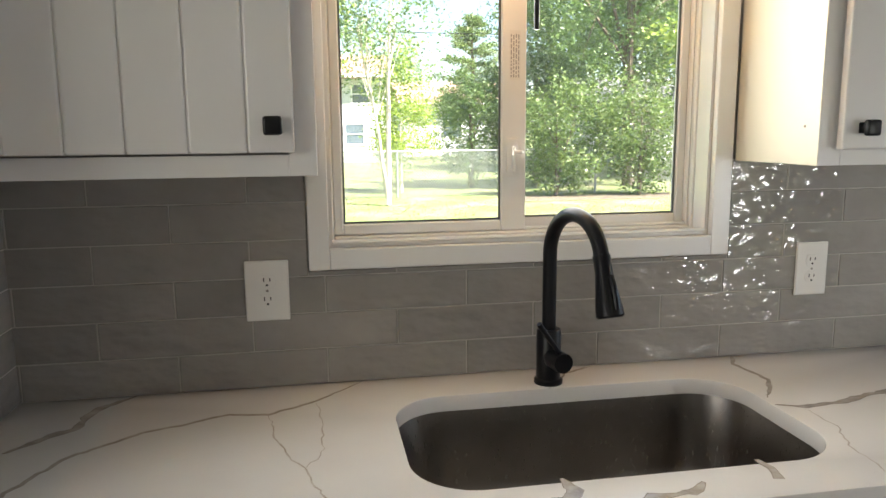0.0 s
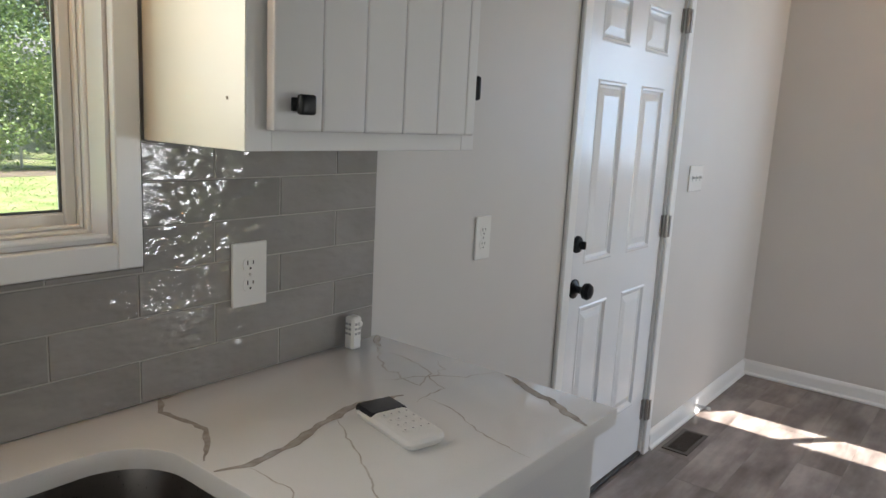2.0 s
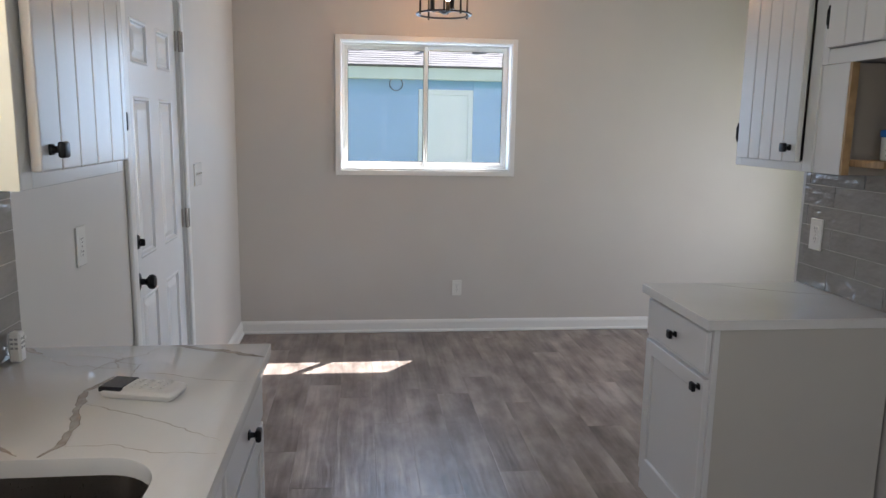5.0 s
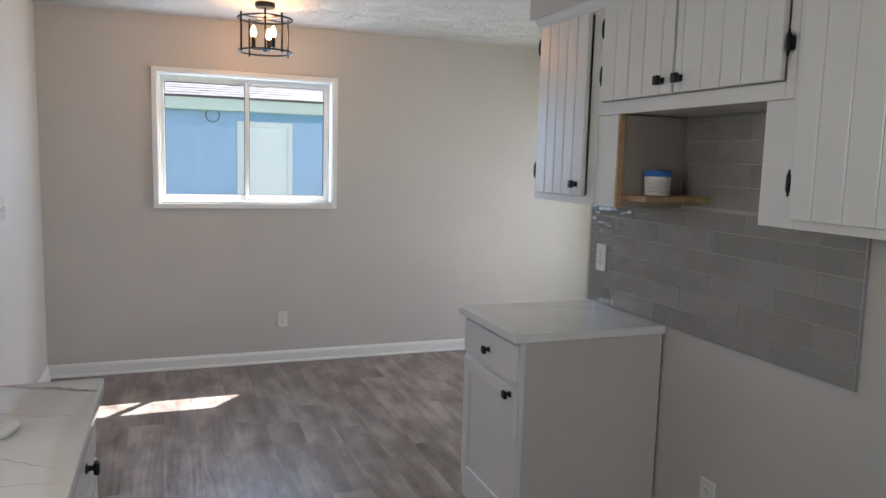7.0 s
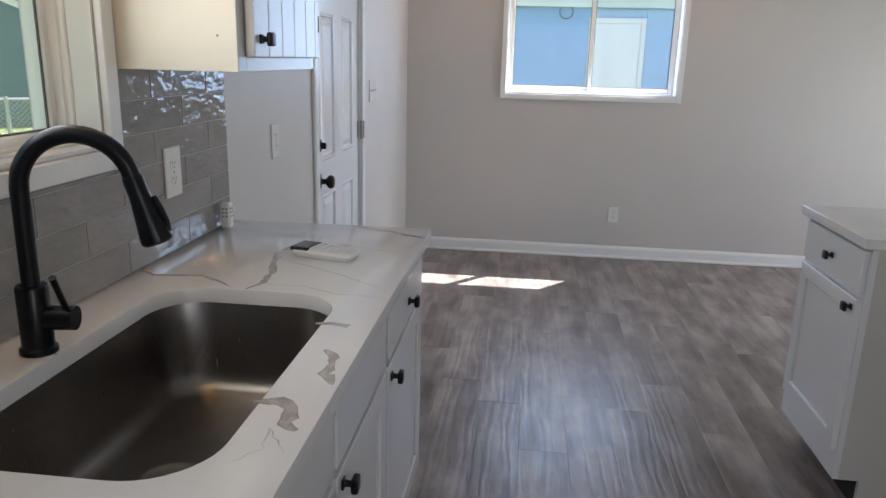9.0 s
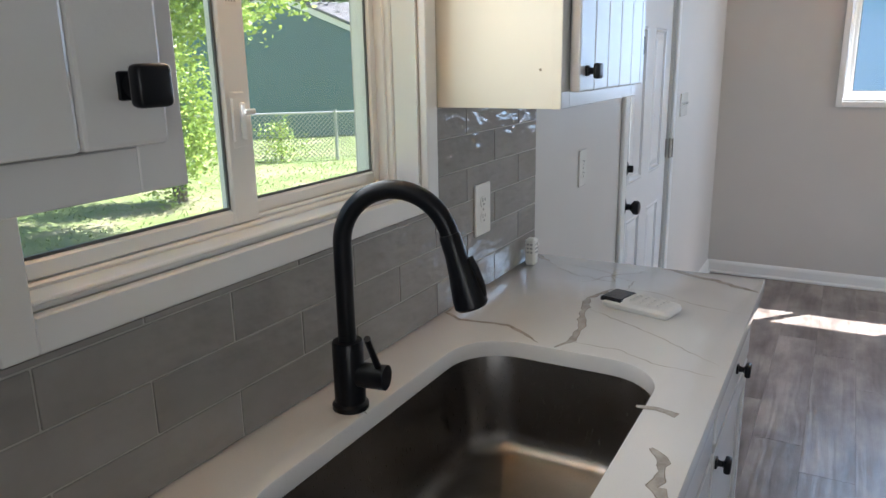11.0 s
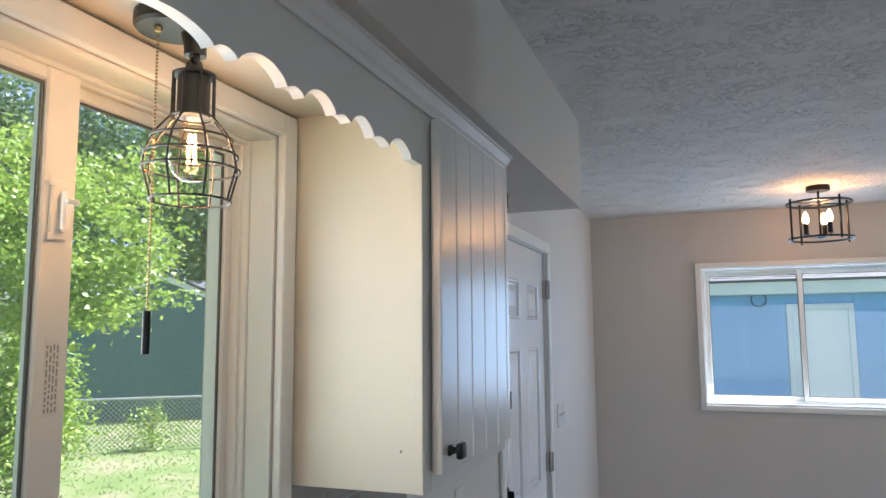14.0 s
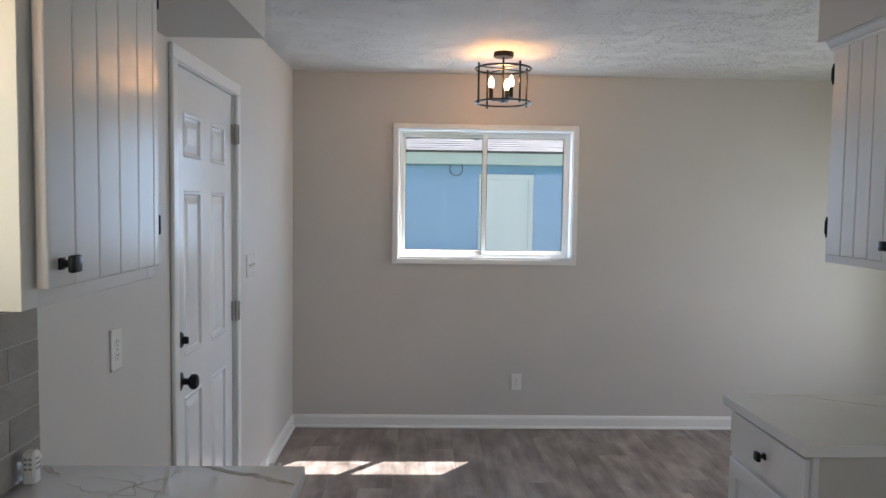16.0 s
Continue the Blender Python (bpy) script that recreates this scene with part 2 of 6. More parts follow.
def glow(name, color, strength):
    m, n, l, b = material(name, color)
    b.inputs["Emission Color"].default_value = (*color, 1)
    b.inputs["Emission Strength"].default_value = strength
    return m


FILAMENT = glow("glowing_filament", (1.0, 0.55, 0.18), 35)
FLAMEBULB = glow("frosted_candle_bulb_glow", (1.0, 0.66, 0.34), 4)


def leaf_material(name, lo, hi, glossy=0.45):
    m, n, l, b = material(name, lo, glossy)
    geo = n.new("ShaderNodeNewGeometry")
    col = ramp(n, l, geo.outputs["Random Per Island"], [(0.0, lo), (1.0, hi)])
    l.new(col, b.inputs["Base Color"])
    tr, mx = n.new("ShaderNodeBsdfTranslucent"), n.new("ShaderNodeMixShader")
    l.new(col, tr.inputs["Color"])
    mx.inputs[0].default_value = 0.4
    l.new(b.outputs[0], mx.inputs[1])
    l.new(tr.outputs[0], mx.inputs[2])
    l.new(mx.outputs[0], n["Material Output"].inputs["Surface"])
    return m


LEAF = leaf_material("tree_leaf", (0.068, 0.128, 0.038), (0.170, 0.264, 0.081))
LIMELEAF = leaf_material("lime_leaf", (0.160, 0.272, 0.036), (0.384, 0.480, 0.104))
DARKLEAF = leaf_material("evergreen_leaf", (0.051, 0.093, 0.038), (0.119, 0.187, 0.076))
OLIVELEAF = leaf_material("shrub_leaf", (0.070, 0.130, 0.032), (0.185, 0.250, 0.080))
BLADE = leaf_material("grass_blade", (0.136, 0.204, 0.047), (0.238, 0.289, 0.093))
BARK = wood_material("pale_bark", (0.34, 0.30, 0.25), (0.62, 0.57, 0.50), 0.85, (6, 6, 1.5), False, 0.01)
DARKBARK = wood_material("dark_bark", (0.06, 0.045, 0.035), (0.17, 0.13, 0.10), 0.9, (6, 6, 1.5), False, 0.01)


def ground_material():
    m, n, l, b = material("lawn", (0.12, 0.18, 0.04), 0.9)
    v = coords(n, l)
    grass = ramp(n, l, noise_tex(n, l, v, 0.9, 8, 0.7), [(0.3, (0.080, 0.130, 0.032)), (0.47, (0.122, 0.162, 0.048)), (0.62, (0.215, 0.195, 0.120))])
    l.new(mixed(n, l, 0.5, grass, ramp(n, l, noise_tex(n, l, v, 14, 6, 0.7), [(0.3, (0.65, 0.68, 0.55)), (0.7, (1.15, 1.15, 1.0))]), "MULTIPLY"), b.inputs["Base Color"])
    bump(n, l, b, noise_tex(n, l, v, 30, 4), 0.5, 0.012)
    return m


LAWN = ground_material()
MULCH = paint("mulch", (0.10, 0.075, 0.055), 0.9, 0.02, 0.4, 14)
BLUESIDING = paint("blue_siding", (0.17, 0.37, 0.71), 0.6, 0.001, 0.04, 60)
TEALSIDING = paint("teal_siding", (0.085, 0.165, 0.175), 0.65, 0.001, 0.05, 60)
WHITESIDING = paint("white_siding", (0.60, 0.62, 0.63), 0.6, 0.001, 0.04, 60)
FASCIA = paint("pale_fascia", (0.56, 0.65, 0.70), 0.5, 0.0005, 0.04)
GALV, _, _, _ = material("galvanised_steel", (0.45, 0.46, 0.47), 0.45, 0.8)


def shingle_material(name, lo, hi):
    m, n, l, b = material(name, lo, 0.85)
    geo = n.new("ShaderNodeNewGeometry")
    v = coords(n, l)
    tone = ramp(n, l, geo.outputs["Random Per Island"], [(0.0, lo), (1.0, hi)])
    l.new(mixed(n, l, 0.5, tone, ramp(n, l, noise_tex(n, l, v, 60, 4), [(0.3, (0.6, 0.6, 0.6)), (0.7, (1.2, 1.2, 1.2))]), "MULTIPLY"), b.inputs["Base Color"])
    bump(n, l, b, noise_tex(n, l, v, 90, 3), 0.5, 0.004)
    return m


GREYSHINGLE = shingle_material("grey_shingle", (0.095, 0.092, 0.108), (0.140, 0.136, 0.152))
REDSHINGLE = shingle_material("red_shingle", (0.30, 0.16, 0.13), (0.42, 0.25, 0.20))


# ---- building blocks ----
def place_of(ob):
    p = Vector((0, 0, 0))
    while ob:
        p += ob.location
        ob = ob.parent
    return p


def mesh_from(name, bm, mat, smooth=False, angle=35):
    me = bpy.data.meshes.new(name)
    bmesh.ops.recalc_face_normals(bm, faces=bm.faces)
    if smooth:
        for f in bm.faces:
            f.smooth = True
        for e in bm.edges:
            if len(e.link_faces) == 2 and e.calc_face_angle(0) > radians(angle):
                e.smooth = False
    bm.to_mesh(me)
    bm.free()
    if mat:
        me.materials.append(mat)
    return me


def part(name, bm, mat, parent, label="", smooth=False):
    """Links a bmesh, drawn in world places, as one mesh under a thing or a part."""
    o = place_of(parent)
    bmesh.ops.translate(bm, verts=bm.verts, vec=-o)
    ob = new(name, mesh_from(name, bm, mat, smooth))
    ob.parent = parent
    return tagged(ob, label)


def thing(name, place, label, category, group="", kind=""):
    ob = new(name)
    ob.empty_display_size = 0.05
    ob.location = place
    return tagged(ob, label, category, group, kind)


def solid(name, bm, mat, label, category="", kind="", group="", smooth=False):
    """A top-level thing of a single mesh; its origin sits at the middle of its base."""
    lo = Vector([min(v.co[i] for v in bm.verts) for i in range(3)])
    hi = Vector([max(v.co[i] for v in bm.verts) for i in range(3)])
    o = Vector(((lo.x + hi.x) / 2, (lo.y + hi.y) / 2, lo.z))
    bmesh.ops.translate(bm, verts=bm.verts, vec=-o)
    ob = new(name, mesh_from(name, bm, mat, smooth))
    ob.location = o
    return tagged(ob, label, category, group, kind)


def box(bm, x0, x1, y0, y1, z0, z1, bevel=0.0, seg=1):
    m = Matrix.Translation(((x0 + x1) / 2, (y0 + y1) / 2, (z0 + z1) / 2)) @ Matrix.Diagonal((abs(x1 - x0), abs(y1 - y0), abs(z1 - z0), 1))
    r = bmesh.ops.create_cube(bm, size=1, matrix=m)
    if bevel:
        es = list({e for v in r["verts"] for e in v.link_edges})
        bmesh.ops.bevel(bm, geom=es, offset=bevel, segments=seg, profile=0.5, affect="EDGES", clamp_overlap=True)
    return bm


def boxes(*args, bevel=0.0):
    bm = bmesh.new()
    for a in args:
        box(bm, *a, bevel=bevel)
    return bm


def rod(bm, a, b, r, seg=12, r2=None):
    a, b = Vector(a), Vector(b)
    d = b - a
    m = Matrix.Translation((a + b) / 2) @ d.to_track_quat("Z", "Y").to_matrix().to_4x4()
    bmesh.ops.create_cone(bm, cap_ends=True, segments=seg, radius1=r, radius2=r if r2 is None else r2, depth=d.length, matrix=m)
    return bm


def lathe(bm, centre, profile, axis=(0, 0, 1), seg=24):
    """Turns a profile of (radius, height) round an axis through centre."""
    q = Vector(axis).to_track_quat("Z", "Y").to_matrix()
    rings = []
    for r, h in profile:
        rings.append([bm.verts.new(Vector(centre) + q @ Vector((max(r, 1e-5) * math.cos(2 * math.pi * k / seg), max(r, 1e-5) * math.sin(2 * math.pi * k / seg), h))) for k in range(seg)])
    for a, b in zip(rings, rings[1:]):
        for k in range(seg):
            bm.faces.new((a[k], a[(k + 1) % seg], b[(k + 1) % seg], b[k]))
    bm.faces.new(rings[0][::-1])
    bm.faces.new(rings[-1])
    return bm


def tube(bm, pts, r, seg=12, taper=None):
    """A round pipe along points."""
    pts = [Vector(p) for p in pts]
    rings, up = [], Vector((0.123, 0.991, 0.05))
    for i, p in enumerate(pts):
        d = (pts[min(i + 1, len(pts) - 1)] - pts[max(i - 1, 0)]).normalized()
        s = d.cross(up)
        s = s.normalized() if s.length > 1e-3 else d.orthogonal().normalized()
        u = d.cross(s)
        rr = r if taper is None else r + (taper - r) * i / (len(pts) - 1)
        rings.append([bm.verts.new(p + rr * (s * math.cos(2 * math.pi * k / seg) + u * math.sin(2 * math.pi * k / seg))) for k in range(seg)])
    for a, b in zip(rings, rings[1:]):
        for k in range(seg):
            bm.faces.new((a[k], a[(k + 1) % seg], b[(k + 1) % seg], b[k]))
    bm.faces.new(rings[0][::-1])
    bm.faces.new(rings[-1])
    return bm


def ring(bm, centre, radius, r, seg=32, flat=1.0):
    verts = []
    for i in range(seg):
        a = 2 * math.pi * i / seg
        c = Vector(centre) + Vector((radius * math.cos(a), radius * math.sin(a), 0))
        o = Vector((math.cos(a), math.sin(a), 0))
        verts.append([bm.verts.new(c + r * (o * math.cos(b) + Vector((0, 0, flat * math.sin(b))))) for b in (k * math.pi / 3 for k in range(6))])
    for i in range(seg):
        a, b = verts[i], verts[(i + 1) % seg]
        for k in range(6):
            bm.faces.new((a[k], b[k], b[(k + 1) % 6], a[(k + 1) % 6]))
    return bm


def rounded_rect(x0, x1, y0, y1, r, seg=8):
    out = []
    for cx, cy, a0 in ((x1 - r, y1 - r, 0), (x0 + r, y1 - r, 90), (x0 + r, y0 + r, 180), (x1 - r, y0 + r, 270)):
        for k in range(seg + 1):
            a = radians(a0 + 90 * k / seg)
            out.append((cx + r * math.cos(a), cy + r * math.sin(a)))
    return out


def wall(name, axis, at, thick, a0, a1, z0, z1, holes, label, mat=None):
    """A wall along x (axis 'x', its faces at y = at and at + thick) or y, with rectangular holes (a0, a1, z0, z1)."""
    bm = bmesh.new()
    cuts = sorted({a0, a1, *[h[0] for h in holes], *[h[1] for h in holes]})
    for c0, c1 in zip(cuts, cuts[1:]):
        spans, inside = [(z0, z1)], [h for h in holes if h[0] <= c0 and h[1] >= c1]
        for h in inside:
            spans = [s for p, q in spans for s in ((p, min(q, h[2])), (max(p, h[3]), q)) if s[1] - s[0] > 1e-4]
        for p, q in spans:
            if axis == "x":
                box(bm, c0, c1, at, at + thick, p, q)
            else:
                box(bm, at, at + thick, c0, c1, p, q)
    return solid(name, bm, mat or WALL, label, "wall", "structure")


# ---- the house: floor, walls, ceiling ----
X_W, X_E, Y_S, H = -4.0, 4.905, -4.9, 2.44
floor = solid("floor", boxes((X_W - 0.1, X_E + 0.15, Y_S - 0.15, 0.16, -0.12, -0.006)), DARK, "subfloor under grey vinyl planks", "floor", "structure")
ceiling = solid("ceiling", boxes((X_W - 0.1, X_E + 0.15, Y_S - 0.15, 0.16, H, H + 0.1)), CEILING, "white ceiling with knockdown plaster texture", "ceiling", "structure")

W1 = (0.165, 1.008, 1.208, 2.04)
DOOR = (2.56, 3.395, 0.0, 2.058)
W2 = (-1.912, -0.715, 1.182, 2.066)
wall("wall_north", "x", 0.0, 0.16, X_W, X_E + 0.15, 0, H, [W1, DOOR], "greige painted wall with window and back door")
wall("wall_east", "y", X_E, 0.15, Y_S, 0.0, 0, H, [W2], "greige painted wall with sliding window")
# the hole is for the invented south window, out of view
wall("wall_south_kitchen", "x", -2.675, 0.12, X_W, 2.385, 0, H, [(-3.25, -1.65, 0.9, 2.08)], "greige painted kitchen wall behind the range space")
wall("wall_dining_west", "y", 2.265, 0.12, Y_S, -2.675, 0, H, [], "greige painted dining room wall")
wall("wall_south_dining", "x", Y_S - 0.15, 0.15, 2.265, X_E + 0.15, 0, H, [(2.9, 4.6, 0.0, 2.05)], "greige painted dining room wall with an assumed patio door opening")
wall("wall_west", "y", X_W - 0.1, 0.1, -2.675, 0.0, 0, H, [(-2.25, -0.35, 0.8, 2.1)], "greige painted wall with an assumed wide window opening")
wall("wall_partition", "y", -0.575, 0.12, -0.64, 0.0, 0, H, [], "short greige partition wall at the end of the counter")

SOF = 2.112
solid("soffit_north", boxes((-0.455, 2.49, -0.337, 0.0, SOF, H)), WALL, "boxed soffit above the window-side wall cabinets", "soffit", "structure")
solid("soffit_south", boxes((-1.2, 2.38, -2.555, -2.213, SOF, H)), WALL, "boxed soffit above the range-side wall cabinets", "soffit", "structure")


def baseboard(name, x0, x1, y0, y1, face):
    """A board with a rounded top and a thin shoe; face is the outward step."""
    bm = bmesh.new()
    fx, fy = face
    d, hgt = 0.014, 0.092
    prof = [(0, 0.002), (d + 0.010, 0.002), (d + 0.010, 0.012), (d + 0.003, 0.018), (d, 0.022), (d, hgt - 0.022), (d - 0.003, hgt - 0.012), (d - 0.009, hgt - 0.003), (0, hgt)]
    for e in ((x0, y0), (x1, y1)):
        for o, z in prof:
            bm.verts.new((e[0] + fx * o, e[1] + fy * o, z))
    bm.verts.ensure_lookup_table()
    n = len(prof)
    for k in range(n):
        bm.faces.new((bm.verts[k], bm.verts[(k + 1) % n], bm.verts[n + (k + 1) % n], bm.verts[n + k]))
    bm.faces.new([bm.verts[k] for k in range(n)])
    bm.faces.new([bm.verts[n + k] for k in range(n)][::-1])
    return solid(name, bm, TRIM, "white painted baseboard along the wall", "baseboard", "structure")


baseboard("baseboard", X_E, X_E, Y_S, 0.0, (-1, 0))
baseboard("baseboard", 3.452, X_E - 0.025, 0.0, 0.0, (0, -1))
baseboard("baseboard", 1.64, 2.518, 0.0, 0.0, (0, -1))
baseboard("baseboard", 2.385, 2.385, Y_S, -2.68, (1, 0))

# assumed roof eaves, out of view, added over the house to shade the dining window
solid("unseen_eave_east", boxes((X_E + 0.15, X_E + 0.40, Y_S - 0.5, 0.6, 2.30, 2.46)), TRIM, "assumed white east eave, unseen, added to shade the dining window", "eave", "structure")
solid("unseen_eave_north", boxes((X_W, X_E + 0.15, 0.16, 0.6, 2.30, 2.46)), TRIM, "assumed white north eave, unseen, above the sink window", "eave", "structure")


# ---- windows ----
def slider_window(name, rect, to_world, label, casing, latch, depth=0.086, inset=0.019, foot=0.024, stile=0.027, meet=0.027, panes=None):
    """A horizontal sliding window. rect: a0, a1, z0, z1 of the opening; to_world(a, d, z): along, depth outward from the wall's inner face, up. depth: how far in the vinyl frame stands; meet: the width of the meeting stile."""
    a0, a1, z0, z1 = rect
    o = Vector(to_world((a0 + a1) / 2, 0.08, z0))
    win = thing(name, o, label, "window", "", "structure")

    def bar(bm, p0, p1, d0, d1, q0, q1, bevel=0.003):
        c0, c1 = to_world(p0, d0, q0), to_world(p1, d1, q1)
        box(bm, min(c0[0], c1[0]), max(c0[0], c1[0]), min(c0[1], c1[1]), max(c0[1], c1[1]), min(c0[2], c1[2]), max(c0[2], c1[2]), bevel)

    def four(bm, p0, p1, q0, q1, d0, d1, w, wb=None, bevel=0.003):
        wb = wb or w
        bar(bm, p0, p0 + w, d0, d1, q0, q1, bevel)
        bar(bm, p1 - w, p1, d0, d1, q0, q1, bevel)
        bar(bm, p0 + w, p1 - w, d0 + 0.0005, d1 - 0.0005, q0, q0 + wb, bevel)
        bar(bm, p0 + w, p1 - w, d0 + 0.0005, d1 - 0.0005, q1 - w, q1, bevel)

    bm = bmesh.new()
    c = casing
    four(bm, a0 - c, a1 + c, z0 - c, z1 + c, -0.018, -0.0005, c, c, 0.002)
    part("casing", bm, TRIM, win)
    bm = bmesh.new()
    four(bm, a0 + 0.0005, a1 - 0.0005, z0 + 0.0005, z1 - 0.0005, 0.001, depth - 0.001, 0.006, 0.008, 0)
    part("reveal", bm, TRIM, win)
    bm = bmesh.new()
    bar(bm, a0 + 0.006, a1 - 0.006, -0.006, 0.012, z0 + 0.008, z0 + 0.014, 0.002)
    part("sill", bm, TRIM, win)
    bm = bmesh.new()
    four(bm, a0 + 0.001, a1 - 0.001, z0 + 0.001, z1 - 0.001, depth, 0.150, inset - 0.001, foot - 0.002)
    four(bm, a0 + inset, a1 - inset, z0 + foot - 0.001, z1 - inset, depth + 0.012, depth + 0.018, 0.006, 0.008)
    part("window_frame", bm, VINYL, win)
    mid = (a0 + a1) / 2
    for k, (p0, p1, d) in enumerate(((a0 + inset, mid + 0.014, depth + 0.006), (mid - 0.014, a1 - inset, depth + 0.036))):
        q0, q1, w1 = z0 + foot, z1 - inset, meet if k == 0 else stile
        bm = bmesh.new()
        bar(bm, p0, p0 + stile, d, d + 0.026, q0, q1)
        bar(bm, p1 - w1, p1, d, d + 0.026, q0, q1)
        bar(bm, p0 + stile, p1 - w1, d + 0.0005, d + 0.0255, q0, q0 + stile + 0.003)
        bar(bm, p0 + stile, p1 - w1, d + 0.0005, d + 0.0255, q1 - stile, q1)
        sash = part("sash", bm, VINYL, win)
        bm = bmesh.new()
        bar(bm, p0 + stile - 0.003, p1 - w1 + 0.003, d + 0.011, d + 0.015, q0 + stile - 0.001, q1 - stile + 0.003, 0)
        part("pane", bm, panes[k], sash)
        bm = bmesh.new()
        g0, g1, h0, h1 = p0 + stile + 0.0005, p1 - w1 - 0.0005, q0 + stile + 0.0035, q1 - stile - 0.0005
        for e in ((g0, g0 + 0.004, h0, h1), (g1 - 0.004, g1, h0, h1), (g0 + 0.004, g1 - 0.004, h0, h0 + 0.004), (g0 + 0.004, g1 - 0.004, h1 - 0.004, h1)):
            bar(bm, e[0], e[1], d + 0.006, d + 0.010, e[2], e[3], 0)
        part("gasket", bm, GASKET, sash)
        if k == 0 and latch:
            for zz in latch:
                bm = bmesh.new()
                bar(bm, p1 - 0.046, p1 - 0.018, d - 0.005, d, zz - 0.042, zz + 0.042, 0.002)
                for e in (-0.037, 0.037):
                    bar(bm, p1 - 0.050, p1 - 0.040, d - 0.006, d - 0.005, zz + e - 0.005, zz + e + 0.005, 0.001)
                lt = part("latch", bm, VINYL, sash, "white lever latch")
                bm = bmesh.new()
                bar(bm, p1 - 0.034, p1 - 0.026, d - 0.016, d - 0.005, zz - 0.030, zz + 0.026, 0.003)
                bar(bm, p1 - 0.034, p1 - 0.012, d - 0.022, d - 0.016, zz + 0.008, zz + 0.016, 0.002)
                part("lever", bm, VINYL, lt)
            bm = bmesh.new()
            bar(bm, p1 - 0.038, p1 - 0.014, d - 0.0006, d, 1.552, 1.655, 0)
            sticker = part("sticker", bm, WHITEPLASTIC, sash, "small printed paper sticker")
            bm = bmesh.new()
            rng = random.Random(4)
            for col in range(4):
                z = 1.557
                while z < 1.645:
                    step = rng.uniform(0.003, 0.011)
                    bar(bm, p1 - 0.036 + col * 0.0055, p1 - 0.0335 + col * 0.0055, d - 0.0009, d - 0.0006, z, min(z + step, 1.652), 0)
                    z += step + 0.003
            part("print", bm, GREYPLASTIC, sticker)
    return win


slider_window("window_1", W1, lambda a, d, z: (a, d, z), "white vinyl sliding window with painted casing above the sink", 0.043, (1.83, 1.385), 0.056, 0.012, 0.016, 0.021, 0.056, (VEILEDGLASS, VEILEDGLASS))
slider_window("window_2", W2, lambda a, d, z: (X_E + d, a, z), "white vinyl sliding window in the dining wall", 0.035, (), panes=(SCREENGLASS, HAZYGLASS))


# assumed patio door and windows, out of view, added for light: plain glazed frames
def glazed(name, x0, x1, y0, y1, z0, z1, label):
    w = thing(name, ((x0 + x1) / 2, (y0 + y1) / 2, z0), label, "window", "", "structure")
    along_x = (x1 - x0) > (y1 - y0)
    bm = bmesh.new()
    if along_x:
        for a, b in ((x0, x0 + 0.07), (x1 - 0.07, x1), ((x0 + x1) / 2 - 0.05, (x0 + x1) / 2 + 0.05)):
            box(bm, a, b, y0, y1, z0, z1, 0.003)
        for a, b in ((z0, z0 + 0.07), (z1 - 0.07, z1)):
            box(bm, x0 + 0.07, x1 - 0.07, y0 + 0.002, y1 - 0.002, a, b)
    else:
        for a, b in ((y0, y0 + 0.07), (y1 - 0.07, y1), ((y0 + y1) / 2 - 0.05, (y0 + y1) / 2 + 0.05)):
            box(bm, x0, x1, a, b, z0, z1, 0.003)
        for a, b in ((z0, z0 + 0.07), (z1 - 0.07, z1)):
            box(bm, x0 + 0.002, x1 - 0.002, y0 + 0.07, y1 - 0.07, a, b)
    part("window_frame", bm, VINYL, w)
    cx, cy = (x0 + x1) / 2, (y0 + y1) / 2
    bm = boxes((x0 + 0.06, x1 - 0.06, cy - 0.003, cy + 0.003, z0 + 0.06, z1 - 0.06) if along_x else (cx - 0.003, cx + 0.003, y0 + 0.06, y1 - 0.06, z0 + 0.06, z1 - 0.06))
    part("pane", bm, GLASS, w)


glazed("assumed_window_3", 2.9, 4.6, Y_S - 0.12, Y_S - 0.05, 0.0, 2.05, "assumed white framed glass patio door, unseen, added to let light in")
glazed("assumed_window_4", X_W - 0.09, X_W - 0.03, -2.25, -0.35, 0.8, 2.1, "assumed white framed west window, unseen, added to let light in")
glazed("added_window_5", -3.25, -1.65, -2.66, -2.58, 0.9, 2.08, "invented white framed window, unseen, added to light the left counter")


